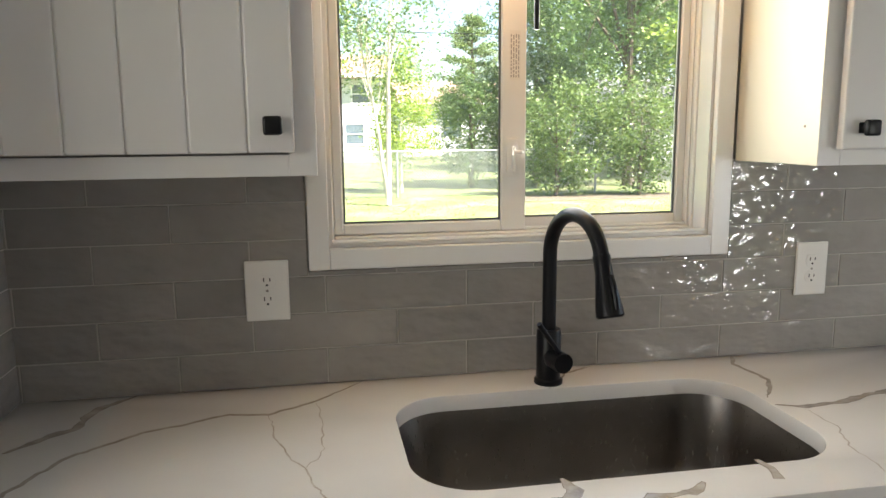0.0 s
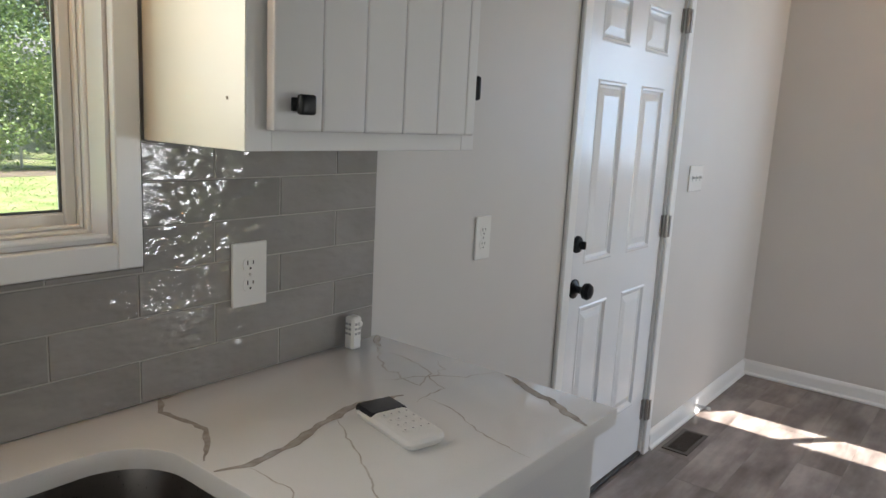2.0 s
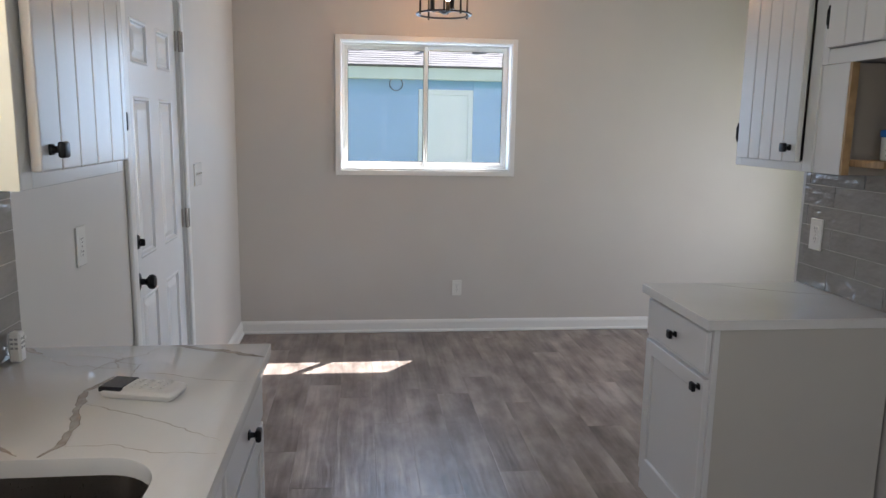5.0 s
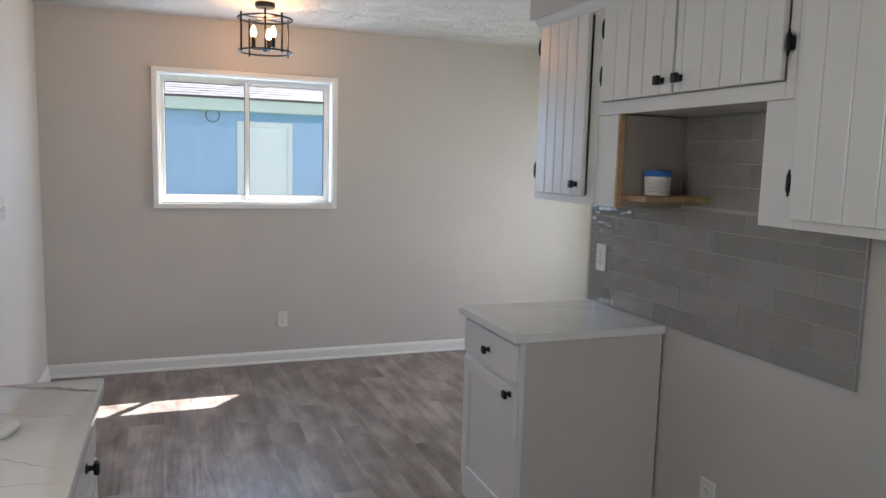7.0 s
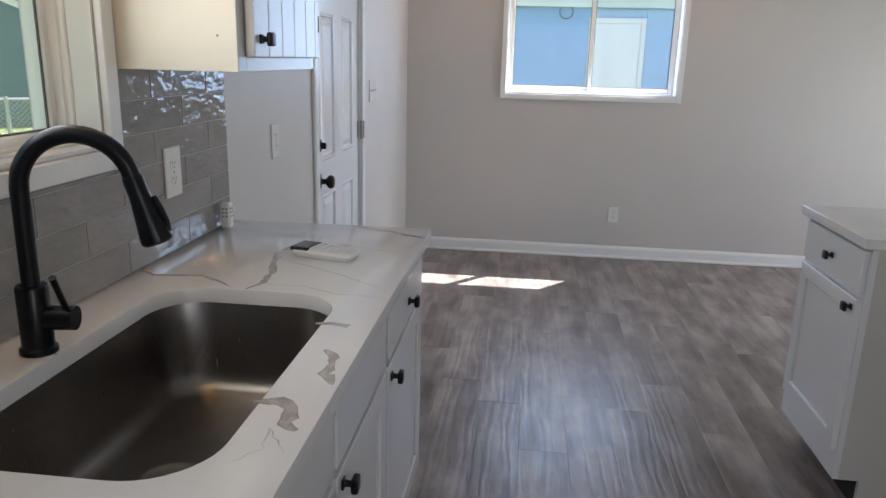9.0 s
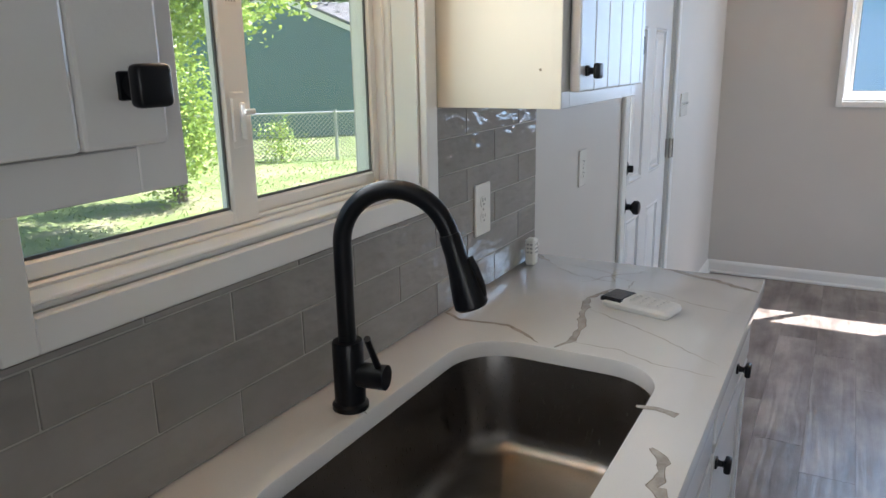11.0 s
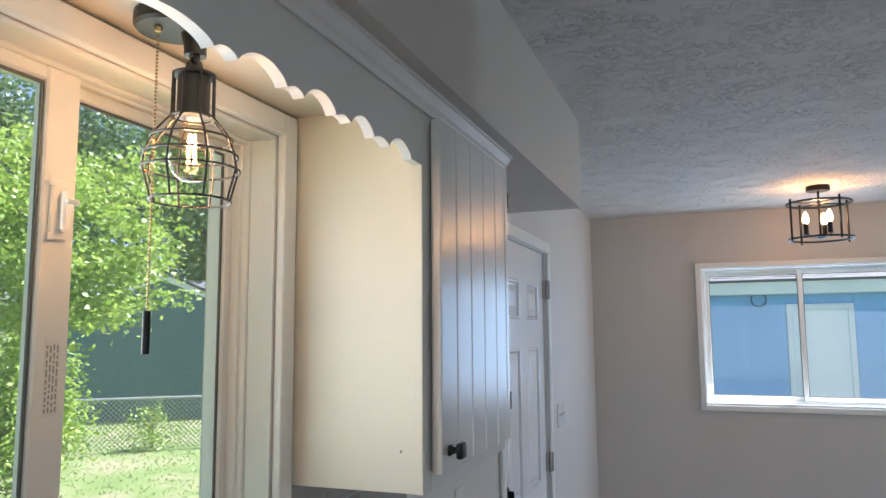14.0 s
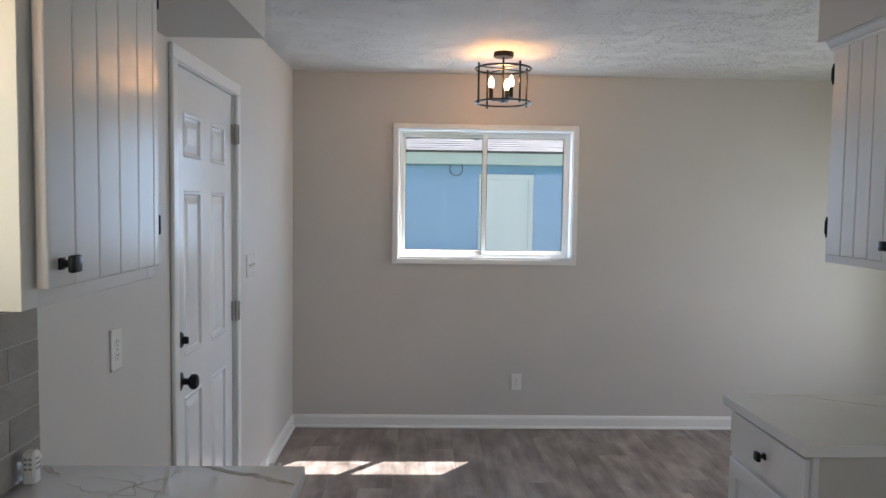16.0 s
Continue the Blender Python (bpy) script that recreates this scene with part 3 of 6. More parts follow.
# ---- back door ----
def panel_door():
    x0, x1, z1, y = 2.578, 3.380, 2.044, 0.012
    d = thing("door_1", ((x0 + x1) / 2, y, 0), "closed white six-panel back door with black knob and deadbolt", "door", "", "structure")
    bm = bmesh.new()
    # casing with a stepped face, jambs and stop
    for a, b in ((2.512, 2.566), (3.389, 3.443)):
        box(bm, a, b, -0.016, -0.0005, 0.0, 2.048, 0.004)
    box(bm, 2.512, 3.443, -0.0165, -0.0005, 2.0485, 2.102, 0.004)
    part("casing", bm, TRIM, d)
    bm = boxes((2.5605, 2.574, 0.0, 0.15, 0, 2.05), (3.384, 3.3945, 0.0, 0.15, 0, 2.05), (2.5745, 3.3835, 0.0, 0.15, 2.047, 2.0575))
    part("jamb", bm, TRIM, d)
    bm = boxes((2.575, 3.383, -0.004, 0.155, 0.001, 0.016), bevel=0.003)
    part("threshold", bm, BRONZE, d, "dark metal threshold")
    # leaf: stiles and rails round recessed fields
    cols = ((x0 + 0.115, x0 + 0.337), (x1 - 0.337, x1 - 0.115))
    rows = ((0.265, 0.800), (0.955, 1.590), (1.715, 1.885))
    bm = bmesh.new()
    zc = [0.018, rows[0][0], rows[0][1], rows[1][0], rows[1][1], rows[2][0], rows[2][1], z1]
    xc = [x0, cols[0][0], cols[0][1], cols[1][0], cols[1][1], x1]
    for i in range(5):
        for j in range(7):
            if not (i in (1, 3) and j in (1, 3, 5)):
                box(bm, xc[i], xc[i + 1], y, y + 0.044, zc[j], zc[j + 1])
    bmesh.ops.remove_doubles(bm, verts=bm.verts, dist=1e-5)
    leaf = part("leaf", bm, DOORPAINT, d)
    for c0, c1 in cols:
        for r0, r1 in rows:
            bm = bmesh.new()
            steps = ((0, y + 0.0005), (0.006, y - 0.003), (0.013, y - 0.002), (0.018, y + 0.008), (0.026, y + 0.010), (0.05, y + 0.001), (0.055, y + 0.0))
            loops = [[bm.verts.new((a, yy, b)) for a, b in ((c0 + s, r0 + s), (c1 - s, r0 + s), (c1 - s, r1 - s), (c0 + s, r1 - s))] for s, yy in steps]
            for p, q in zip(loops, loops[1:]):
                for k in range(4):
                    bm.faces.new((p[k], p[(k + 1) % 4], q[(k + 1) % 4], q[k]))
            bm.faces.new(loops[-1])
            part("panel", bm, DOORPAINT, leaf)
    for zc_ in (0.215, 1.034, 1.866):
        bm = bmesh.new()
        rod(bm, (3.3835, -0.008, zc_ - 0.048), (3.3835, -0.008, zc_ + 0.048), 0.0075, 12)
        box(bm, 3.366, 3.381, 0.006, 0.0115, zc_ - 0.045, zc_ + 0.045)
        box(bm, 3.386, 3.401, -0.021, -0.0165, zc_ - 0.045, zc_ + 0.045)
        part("hinge", bm, NICKEL, d, "dull nickel butt hinge", True)
    bm = bmesh.new()
    lathe(bm, (2.640, y, 0.875), [(0.034, 0.0), (0.034, 0.006), (0.022, 0.010), (0.013, 0.014), (0.012, 0.03), (0.018, 0.036), (0.028, 0.044), (0.030, 0.056), (0.024, 0.066), (0.010, 0.070)], (0, -1, 0))
    part("knob", bm, BLACK, d, "round black door knob", True)
    bm = bmesh.new()
    lathe(bm, (2.636, y, 1.032), [(0.030, 0.0), (0.030, 0.006), (0.026, 0.012), (0.010, 0.014), (0.009, 0.02)], (0, -1, 0))
    box(bm, 2.631, 2.641, y - 0.036, y - 0.014, 1.018, 1.046, 0.003)
    part("deadbolt", bm, BLACK, d, "black deadbolt thumb turn", True)
    bm = boxes((2.5742, 2.5775, 0.002, 0.03, 0.84, 0.91))
    part("strike_plate", bm, BLACK, d)


panel_door()


# ---- cabinets ----
def knob(place, parent, side=-1):
    """A black square cabinet knob that stands out along y."""
    x, y, z = place
    bm = bmesh.new()
    c, d = sorted((y, y + side * 0.005))
    box(bm, x - 0.010, x + 0.010, c, d, z - 0.010, z + 0.010, 0.002, 2)
    lathe(bm, (x, y + side * 0.004, z), [(0.009, 0.0), (0.0065, 0.004), (0.006, 0.010), (0.010, 0.014)], (0, side, 0), 16)
    a, b = sorted((y + side * 0.017, y + side * 0.030))
    box(bm, x - 0.0145, x + 0.0145, a, b, z - 0.0145, z + 0.0145, 0.0045, 3)
    return part("knob", bm, BLACK, parent, "square black metal knob", True)


def cabinet_hinge(place, parent, side=-1):
    x, y, z = place
    a, b = sorted((y, y + side * 0.016))
    bm = bmesh.new()
    box(bm, x - 0.009, x + 0.009, a, b, z - 0.018, z + 0.018, 0.003)
    ends = [(0.0, 0.014), (0.0035, 0.010), (0.0025, 0.005), (0.0055, 0.0)] if side > 0 else [(0.0, 0.003), (0.0055, 0.0)]
    lathe(bm, (x - 0.001, y + side * 0.017, z), [(w, -0.021 - e) for w, e in ends] + [(0.0065, -0.018), (0.0065, 0.018)] + [(w, 0.021 + e) for w, e in ends[::-1]], seg=10)
    return part("hinge", bm, BLACK, parent, "black surface hinge", True)


def plank_door(parent, x0, x1, yf, z0, z1, n, side, knob_at, hinge_x, cuts=None):
    """A board door lying on the face frame at y = yf; side -1 stands out to -y. cuts: the boards' edges, where uneven."""
    th = 0.02
    hinge_y, yf = yf, yf + side * 0.005
    ya, yb = sorted((yf + side * 0.0005, yf + side * (th - 0.004)))
    bm = boxes((x0 + 0.003, x1 - 0.003, ya, yb, z0 + 0.003, z1 - 0.003))
    door = part("door", bm, CABINET, parent)
    edges = cuts or [x0 + (x1 - x0) * k / n for k in range(n + 1)]
    for p, q in zip(edges, edges[1:]):
        bm = bmesh.new()
        ya, yb = sorted((yf + side * 0.001, yf + side * th))
        box(bm, p + 0.0007, q - 0.0007, ya, yb, z0, z1, 0.0036, 2)
        part("plank", bm, CABINET, door)
    if knob_at:
        knob((knob_at[0], yf + side * th, knob_at[1]), door, side)
    for z in (z0 + 0.09, z1 - 0.075):
        if hinge_x is not None:
            cabinet_hinge((hinge_x, hinge_y, z), door, side)
    return door


FACE = -0.281
TOPZ, BOTZ = SOF - 0.002, 1.374


def wall_cabinet(name, x0, x1, yb, yf, z0, z1, label, rails=(0.045, 0.045, 0.035, 0.05), side_mat=None):
    """Carcass and face frame; yb the wall, yf the front face. rails: left, right, bottom, top widths."""
    s = -1 if yf < yb else 1
    c = thing(name, ((x0 + x1) / 2, (yb + yf) / 2, z0), label, "cabinet", "wall cabinets")
    fi = yf - s * 0.019
    ya, yc = sorted((yb, fi))
    part("side_panel", boxes((x0, x0 + 0.016, ya, yc, z0, z1), bevel=0.0008), CREAM if side_mat == "west" else BAREPANEL if side_mat == "bare" else CABINET, c)
    part("side_panel", boxes((x1 - 0.016, x1, ya, yc, z0, z1), bevel=0.0008), CABINET, c)
    part("bottom_panel", boxes((x0 + 0.0165, x1 - 0.0165, ya, yc, z0 + 0.004, z0 + 0.02)), CABINET, c)
    l_, r_, b_, t_ = rails
    fa, fb = sorted((fi, yf))
    bm = bmesh.new()
    box(bm, x0, x0 + l_, fa, fb, z0, z1, 0.0012)
    box(bm, x1 - r_, x1, fa, fb, z0, z1, 0.0012)
    box(bm, x0 + l_, x1 - r_, fa, fb, z0, z0 + b_, 0.0012)
    box(bm, x0 + l_, x1 - r_, fa, fb, z1 - t_, z1, 0.0012)
    part("face_frame", bm, CABINET, c)
    return c


FACE_L = -0.296
cab = wall_cabinet("wall_cabinet", -0.453, 0.146, -0.011, FACE_L, BOTZ, TOPZ, "white wall cabinet with a board door beside the sink window")
plank_door(cab, -0.399, 0.112, FACE_L, 1.412, 2.068, 6, -1, (0.080, 1.454), None, (-0.399, -0.312, -0.225, -0.139, -0.048, 0.040, 0.112))

cab = wall_cabinet("wall_cabinet", 1.060, 1.600, -0.011, FACE, BOTZ, TOPZ, "white wall cabinet with a board door and cream side panel", (0.045, 0.04, 0.035, 0.05), "west")
plank_door(cab, 1.088, 1.568, FACE, 1.404, 2.066, 6, -1, (1.128, 1.443), 1.582, (1.088, 1.180, 1.271, 1.362, 1.454, 1.538, 1.568))
part("edge_strip", boxes((1.0585, 1.0598, FACE + 0.001, FACE + 0.019, BOTZ, TOPZ)), CREAM, cab)
bm = lathe(bmesh.new(), (1.0592, -0.238, 1.447), [(0.0028, 0.0), (0.0022, 0.0008)], (-1, 0, 0), 10)
part("screw_hole", bm, paint("screw_hole_filler", (0.35, 0.30, 0.22), 0.7, 0, 0.2), cab)


def valance():
    """A scalloped board that joins the two wall cabinets over the window."""
    bm = bmesh.new()
    x0, x1, ztop, zlow, n = 0.1465, 1.0595, TOPZ, 1.970, 240
    front, rear = [], []
    cusps = (0.190, 0.250, 0.292, 0.458, 0.501, 0.604, 0.645, 0.733, 0.777, 0.857, 0.915, 1.008)

    def low(x):
        for a, b in zip(cusps, cusps[1:]):
            if a <= x <= b:
                base = zlow - 0.018 * max(0.0, min(1.0, (0.458 - x) / 0.166))
                return base + (0.009 if b - a < 0.065 else 0.024) * max(0.0, math.sin(math.pi * (x - a) / (b - a))) ** 0.6
        return zlow - (0.018 if x < 0.3 else 0.0)
    for i in range(n + 1):
        x = x0 + (x1 - x0) * i / n
        z = low(x)
        for y, lst in ((FACE + 0.0005, front), (FACE + 0.0185, rear)):
            lst.append((bm.verts.new((x, y, z)), bm.verts.new((x, y, ztop))))
    for i in range(n):
        for lst in (front, rear):
            bm.faces.new((lst[i][0], lst[i + 1][0], lst[i + 1][1], lst[i][1]))
        bm.faces.new((front[i][0], rear[i][0], rear[i + 1][0], front[i + 1][0]))
        bm.faces.new((front[i][1], front[i + 1][1], rear[i + 1][1], rear[i][1]))
    solid("valance", bm, CABINET, "white scalloped wooden valance above the sink window", "valance")
    solid("light_board", boxes((0.1435, 1.0595, FACE + 0.02, -0.0005, 2.0905, TOPZ)), CREAM, "cream painted board under the soffit above the window", "board", "structure")


valance()


def crown(name, x0, x1, yf, side, label):
    bm = bmesh.new()
    prof = [(0.0, 2.072), (0.005, 2.072), (0.008, 2.079), (0.008, 2.084), (0.013, 2.088), (0.020, 2.098), (0.023, 2.104), (0.027, 2.105), (0.027, 2.1115), (0.0, 2.1115)]
    vs = [[bm.verts.new((x, yf + side * o, z)) for o, z in prof] for x in (x0, x1)]
    n = len(prof)
    for k in range(n):
        bm.faces.new((vs[0][k], vs[0][(k + 1) % n], vs[1][(k + 1) % n], vs[1][k]))
    bm.faces.new(vs[0][::-1])
    bm.faces.new(vs[1])
    solid(name, bm, CROWNPAINT, label, "moulding", "structure")


crown("crown_trim", -0.453, 1.618, FACE - 0.0005, -1, "white crown moulding along the wall cabinets")

# range-side wall cabinets
SY, SF = -2.555, -2.245
cab = wall_cabinet("wall_cabinet", 1.873, 2.335, SY, SF, BOTZ, TOPZ, "white wall cabinet with a narrow board door", (0.05, 0.045, 0.035, 0.05))
plank_door(cab, 1.924, 2.288, SF, 1.402, 2.068, 5, 1, (1.958, 1.448), 2.306, (1.924, 1.997, 2.068, 2.137, 2.207, 2.288))
part("filler_panel", boxes((1.7495, 1.8727, SY + 0.013, SF - 0.006, BOTZ, 1.6965), bevel=0.001), CABINET, cab)
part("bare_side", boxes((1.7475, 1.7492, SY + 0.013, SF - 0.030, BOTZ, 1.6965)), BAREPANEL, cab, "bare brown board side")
part("raw_edge", boxes((1.7385, 1.7492, SF - 0.0295, SF - 0.007, BOTZ, 1.6965)), RAWWOOD, cab, "raw unpainted wood edge")
cab = wall_cabinet("wall_cabinet", 0.985, 1.872, SY, SF, 1.697, TOPZ, "short white wall cabinet over the empty hood space", (0.03, 0.03, 0.045, 0.05))
plank_door(cab, 1.434, 1.822, SF, 1.743, 2.070, 5, 1, (1.478, 1.784), 1.836, (1.434, 1.490, 1.583, 1.663, 1.742, 1.822))
plank_door(cab, 1.012, 1.424, SF, 1.743, 2.070, 6, 1, (1.392, 1.784), 1.000, (1.012, 1.066, 1.147, 1.226, 1.305, 1.392, 1.424))
cab = wall_cabinet("wall_cabinet", 0.060, 0.984, SY, SF, BOTZ, TOPZ, "wide white wall cabinet with board doors", (0.04, 0.03, 0.035, 0.05))
part("filler_panel", boxes((0.9845, 1.078, SY + 0.013, SF - 0.006, BOTZ, 1.6965), bevel=0.001), CABINET, cab)
plank_door(cab, 0.530, 0.952, SF, 1.398, 2.068, 5, 1, (0.565, 1.440), 0.965, (0.530, 0.622, 0.712, 0.797, 0.882, 0.952))
plank_door(cab, 0.080, 0.515, SF, 1.398, 2.068, 5, 1, (0.480, 1.440), None)
crown("crown_trim", 0.060, 2.345, SF + 0.0005, 1, "white crown moulding along the range-side cabinets")
shelf = solid("ledge_shelf", boxes((1.600, 1.7495, SY + 0.013, SF - 0.032, 1.400, 1.420), bevel=0.001), RAWWOOD, "raw wood ledge fixed in the hood space", "shelf")


def tub():
    o = (1.690, -2.385, 1.4202)
    t = thing("plastic_tub", o, "white plastic tub with a blue lid on the wooden ledge", "tub")
    bm = lathe(bmesh.new(), o, [(0.040, 0.0), (0.043, 0.003), (0.045, 0.062), (0.045, 0.066)])
    tubm = part("tub_body", bm, WHITEPLASTIC, t, "white body with a printed label", True)
    bm = lathe(bmesh.new(), (o[0], o[1], o[2] + 0.0662), [(0.048, 0.0), (0.049, 0.002), (0.049, 0.018), (0.046, 0.021), (0.0, 0.021)])
    part("lid", bm, BLUEPLASTIC, t, "blue screw lid", True)
    bm = bmesh.new()
    for k, (z, w) in enumerate(((0.050, 0.5), (0.043, 0.8), (0.036, 0.6), (0.028, 0.9), (0.020, 0.7), (0.013, 0.85))):
        for j in range(10):
            a0 = radians(150) - w + 2 * w * j / 10
            a1 = a0 + 2 * w / 10
            r = 0.0456
            v = [bm.verts.new((o[0] + r * math.cos(a), o[1] + r * math.sin(a), o[2] + zz)) for a, zz in ((a0, z), (a1, z), (a1, z + 0.0025), (a0, z + 0.0025))]
            bm.faces.new(v)
    part("print", bm, GREYPLASTIC, tubm)


tub()


def base_cabinet(name, x0, x1, yb, yf, fronts, label, end=None):
    """A base cabinet; yf the face frame. fronts: (kind, x0, x1, z0, z1, knob x, knob z)."""
    s = -1 if yf < yb else 1
    c = thing(name, ((x0 + x1) / 2, (yb + yf) / 2, 0), label, "cabinet", "base cabinets")
    fi = yf - s * 0.019
    ya, yc = sorted((yb, fi))
    toe = yf - s * 0.085
    ta, tc = sorted((yb, toe))
    top = 0.888
    for a in (x0, x1 - 0.016):
        bm = boxes((a, a + 0.016, ya, yc, 0.105, top), (a, a + 0.016, ta, tc, 0.001, 0.105))
        part("side_panel", bm, ENDPANEL, c)
    ka, kb = sorted((toe, toe - s * 0.012))
    part("toe_kick", boxes((x0 + 0.0165, x1 - 0.0165, ka, kb, 0.001, 0.1045)), DARK, c, "dark recessed toe kick")
    fa, fb = sorted((fi, yf))
    part("face_frame", boxes((x0, x1, fa, fb, 0.105, top), bevel=0.001), CABINET, c)
    for kind, a, b, z0, z1, kx, kz in fronts:
        th = 0.019
        if kind == "drawer":
            y0_, y1_ = sorted((yf + s * 0.0005, yf + s * th))
            bm = boxes((a, b, y0_, y1_, z0, z1), bevel=0.003)
            f = part("drawer_front", bm, CABINET, c)
        else:
            w = 0.055
            bm = bmesh.new()
            rings = []
            for ins, d in ((0.0, 0.0005), (0.0, th - 0.002), (0.002, th), (w - 0.004, th), (w, th - 0.004), (w, 0.0008)):
                rings.append([bm.verts.new((px, yf + s * d, pz)) for px, pz in ((a + ins, z0 + ins), (b - ins, z0 + ins), (b - ins, z1 - ins), (a + ins, z1 - ins))])
            rings.append(rings[0])
            for p, q in zip(rings, rings[1:]):
                for k in range(4):
                    bm.faces.new((p[k], p[(k + 1) % 4], q[(k + 1) % 4], q[k]))
            f = part("door", bm, CABINET, c)
            y0_, y1_ = sorted((yf + s * 0.001, yf + s * 0.010))
            part("door_panel", boxes((a + w - 0.002, b - w + 0.002, y0_, y1_, z0 + w - 0.002, z1 - w + 0.002)), CABINET, f)
        if kx is not None:
            knob((kx, yf + s * th, kz), f, s)
    return c


NF = -0.580
base_cabinet("base_cabinet", 1.066, 1.620, -0.002, NF, [("drawer", 1.084, 1.600, 0.738, 0.874, 1.355, 0.792), ("door", 1.084, 1.600, 0.170, 0.722, 1.112, 0.688)], "white base cabinet with drawer and door at the counter's end")
base_cabinet("sink_cabinet", 0.160, 1.064, -0.002, NF, [("drawer", 0.620, 1.045, 0.738, 0.874, None, 0), ("drawer", 0.180, 0.600, 0.738, 0.874, None, 0), ("door", 0.620, 1.045, 0.170, 0.722, 0.652, 0.695), ("door", 0.180, 0.600, 0.170, 0.722, 0.570, 0.695)], "white sink base cabinet with two doors and false drawer fronts")
base_cabinet("base_cabinet", -0.453, 0.158, -0.002, NF, [("drawer", -0.43, 0.135, 0.738, 0.874, -0.15, 0.792), ("door", -0.43, 0.135, 0.170, 0.722, 0.10, 0.688)], "white base cabinet with drawer and door beside the partition")
SB = -1.945
base_cabinet("base_cabinet", 1.815, 2.318, -2.546, SB, [("drawer", 1.826, 2.290, 0.742, 0.876, 2.046, 0.808), ("door", 1.826, 2.290, 0.205, 0.722, 1.852, 0.692)], "white base cabinet with drawer and door beside the range space")

# ---- countertops, sink, faucet ----
CT = 0.922
SINK = (0.272, 0.986, -0.518, -0.130)


def counter_main():
    bm = bmesh.new()
    x0, x1, y0, y1 = -0.4535, 1.640, -0.618, -0.001
    outer = [(x0, y0), (x1, y0), (x1, y1), (x0, y1)]
    inner = rounded_rect(*SINK, 0.105, 10)
    z0 = CT - 0.033
    loops = {}
    for z in (CT, z0):
        o = [bm.verts.new((*p, z)) for p in outer]
        i = [bm.verts.new((*p, z)) for p in inner]
        es = [bm.edges.new((v[k], v[(k + 1) % len(v)])) for v in (o, i) for k in range(len(v))]
        bmesh.ops.triangle_fill(bm, use_beauty=True, edges=es)
        loops[z] = (o, i)
    for a, b in zip(loops[CT], loops[z0]):
        for k in range(len(a)):
            bm.faces.new((a[k], a[(k + 1) % len(a)], b[(k + 1) % len(a)], b[k]))
    bmesh.ops.recalc_face_normals(bm, faces=bm.faces)
    rim = [e for e in bm.edges if len(e.link_faces) == 2 and e.calc_face_angle(0) > 1.0 and abs(e.verts[0].co.z - CT) < 1e-5 and abs(e.verts[1].co.z - CT) < 1e-5]
    bmesh.ops.bevel(bm, geom=rim, offset=0.003, segments=2, profile=0.5, affect="EDGES")
    c = thing("countertop", ((x0 + x1) / 2, (y0 + y1) / 2, z0), "white quartz countertop with grey-brown veins and a sink cut-out", "countertop")
    part("slab", bm, QUARTZ, c, "", True)
    return c


def wander(points, jitter, seed, step=0.012):
    """A crooked line through a few places."""
    rng = random.Random(seed)
    out = []
    for (ax, ay), (bx, by) in zip(points, points[1:]):
        n = max(2, int(math.hypot(bx - ax, by - ay) / step))
        for k in range(n):
            t = k / n
            out.append((ax + (bx - ax) * t + rng.gauss(0, jitter), ay + (by - ay) * t + rng.gauss(0, jitter)))
    return out + [points[-1]]


def vein(parent, points, width, jitter, seed, mat, z=CT, fade=True):
    """A flat vein whose width swells and shrinks slowly; broad ones carry a darker rim along their edges."""
    rng = random.Random(seed + 100)
    line = wander(points, jitter * 0.6, seed)
    ph = [rng.uniform(0, 6.283) for _ in range(4)]
    bm, rim = bmesh.new(), bmesh.new()
    prev = None
    for k, p in enumerate(line):
        q0, q1 = Vector(line[max(k - 1, 0)]), Vector(line[min(k + 1, len(line) - 1)])
        d = (q1 - q0).normalized()
        nrm = Vector((-d.y, d.x))
        t = k / (len(line) - 1)
        ends = min(1, 0.25 + 4 * min(t, 1 - t)) if fade else 1
        half = [width * ends * (0.5 + 0.16 * math.sin(k * 0.7 + ph[m]) + 0.12 * math.sin(k * 1.9 + ph[m + 2])) for m in (0, 1)]
        cur = [(p[0] + nrm.x * h * s, p[1] + nrm.y * h * s) for h, s in zip(half, (1, -1))]
        if prev:
            bm.faces.new([bm.verts.new((*c, z + 0.0003)) for c in (prev[0], prev[1], cur[1], cur[0])])
            if width > 0.012:
                for m in (0, 1):
                    e = 0.0012 * (0.4 + abs(math.sin(k * 0.45 + ph[m])))
                    a, b = prev[m], cur[m]
                    s = (1, -1)[m]
                    rim.faces.new([rim.verts.new((*c, z + 0.0005)) for c in (a, b, (b[0] - nrm.x * e * s, b[1] - nrm.y * e * s), (a[0] - nrm.x * e * s, a[1] - nrm.y * e * s))])
        prev = cur
    ob = part("vein", bm, mat, parent)
    if rim.faces:
        part("vein_rim", rim, VEINRIM, ob)
    else:
        rim.free()
    return ob


top = counter_main()


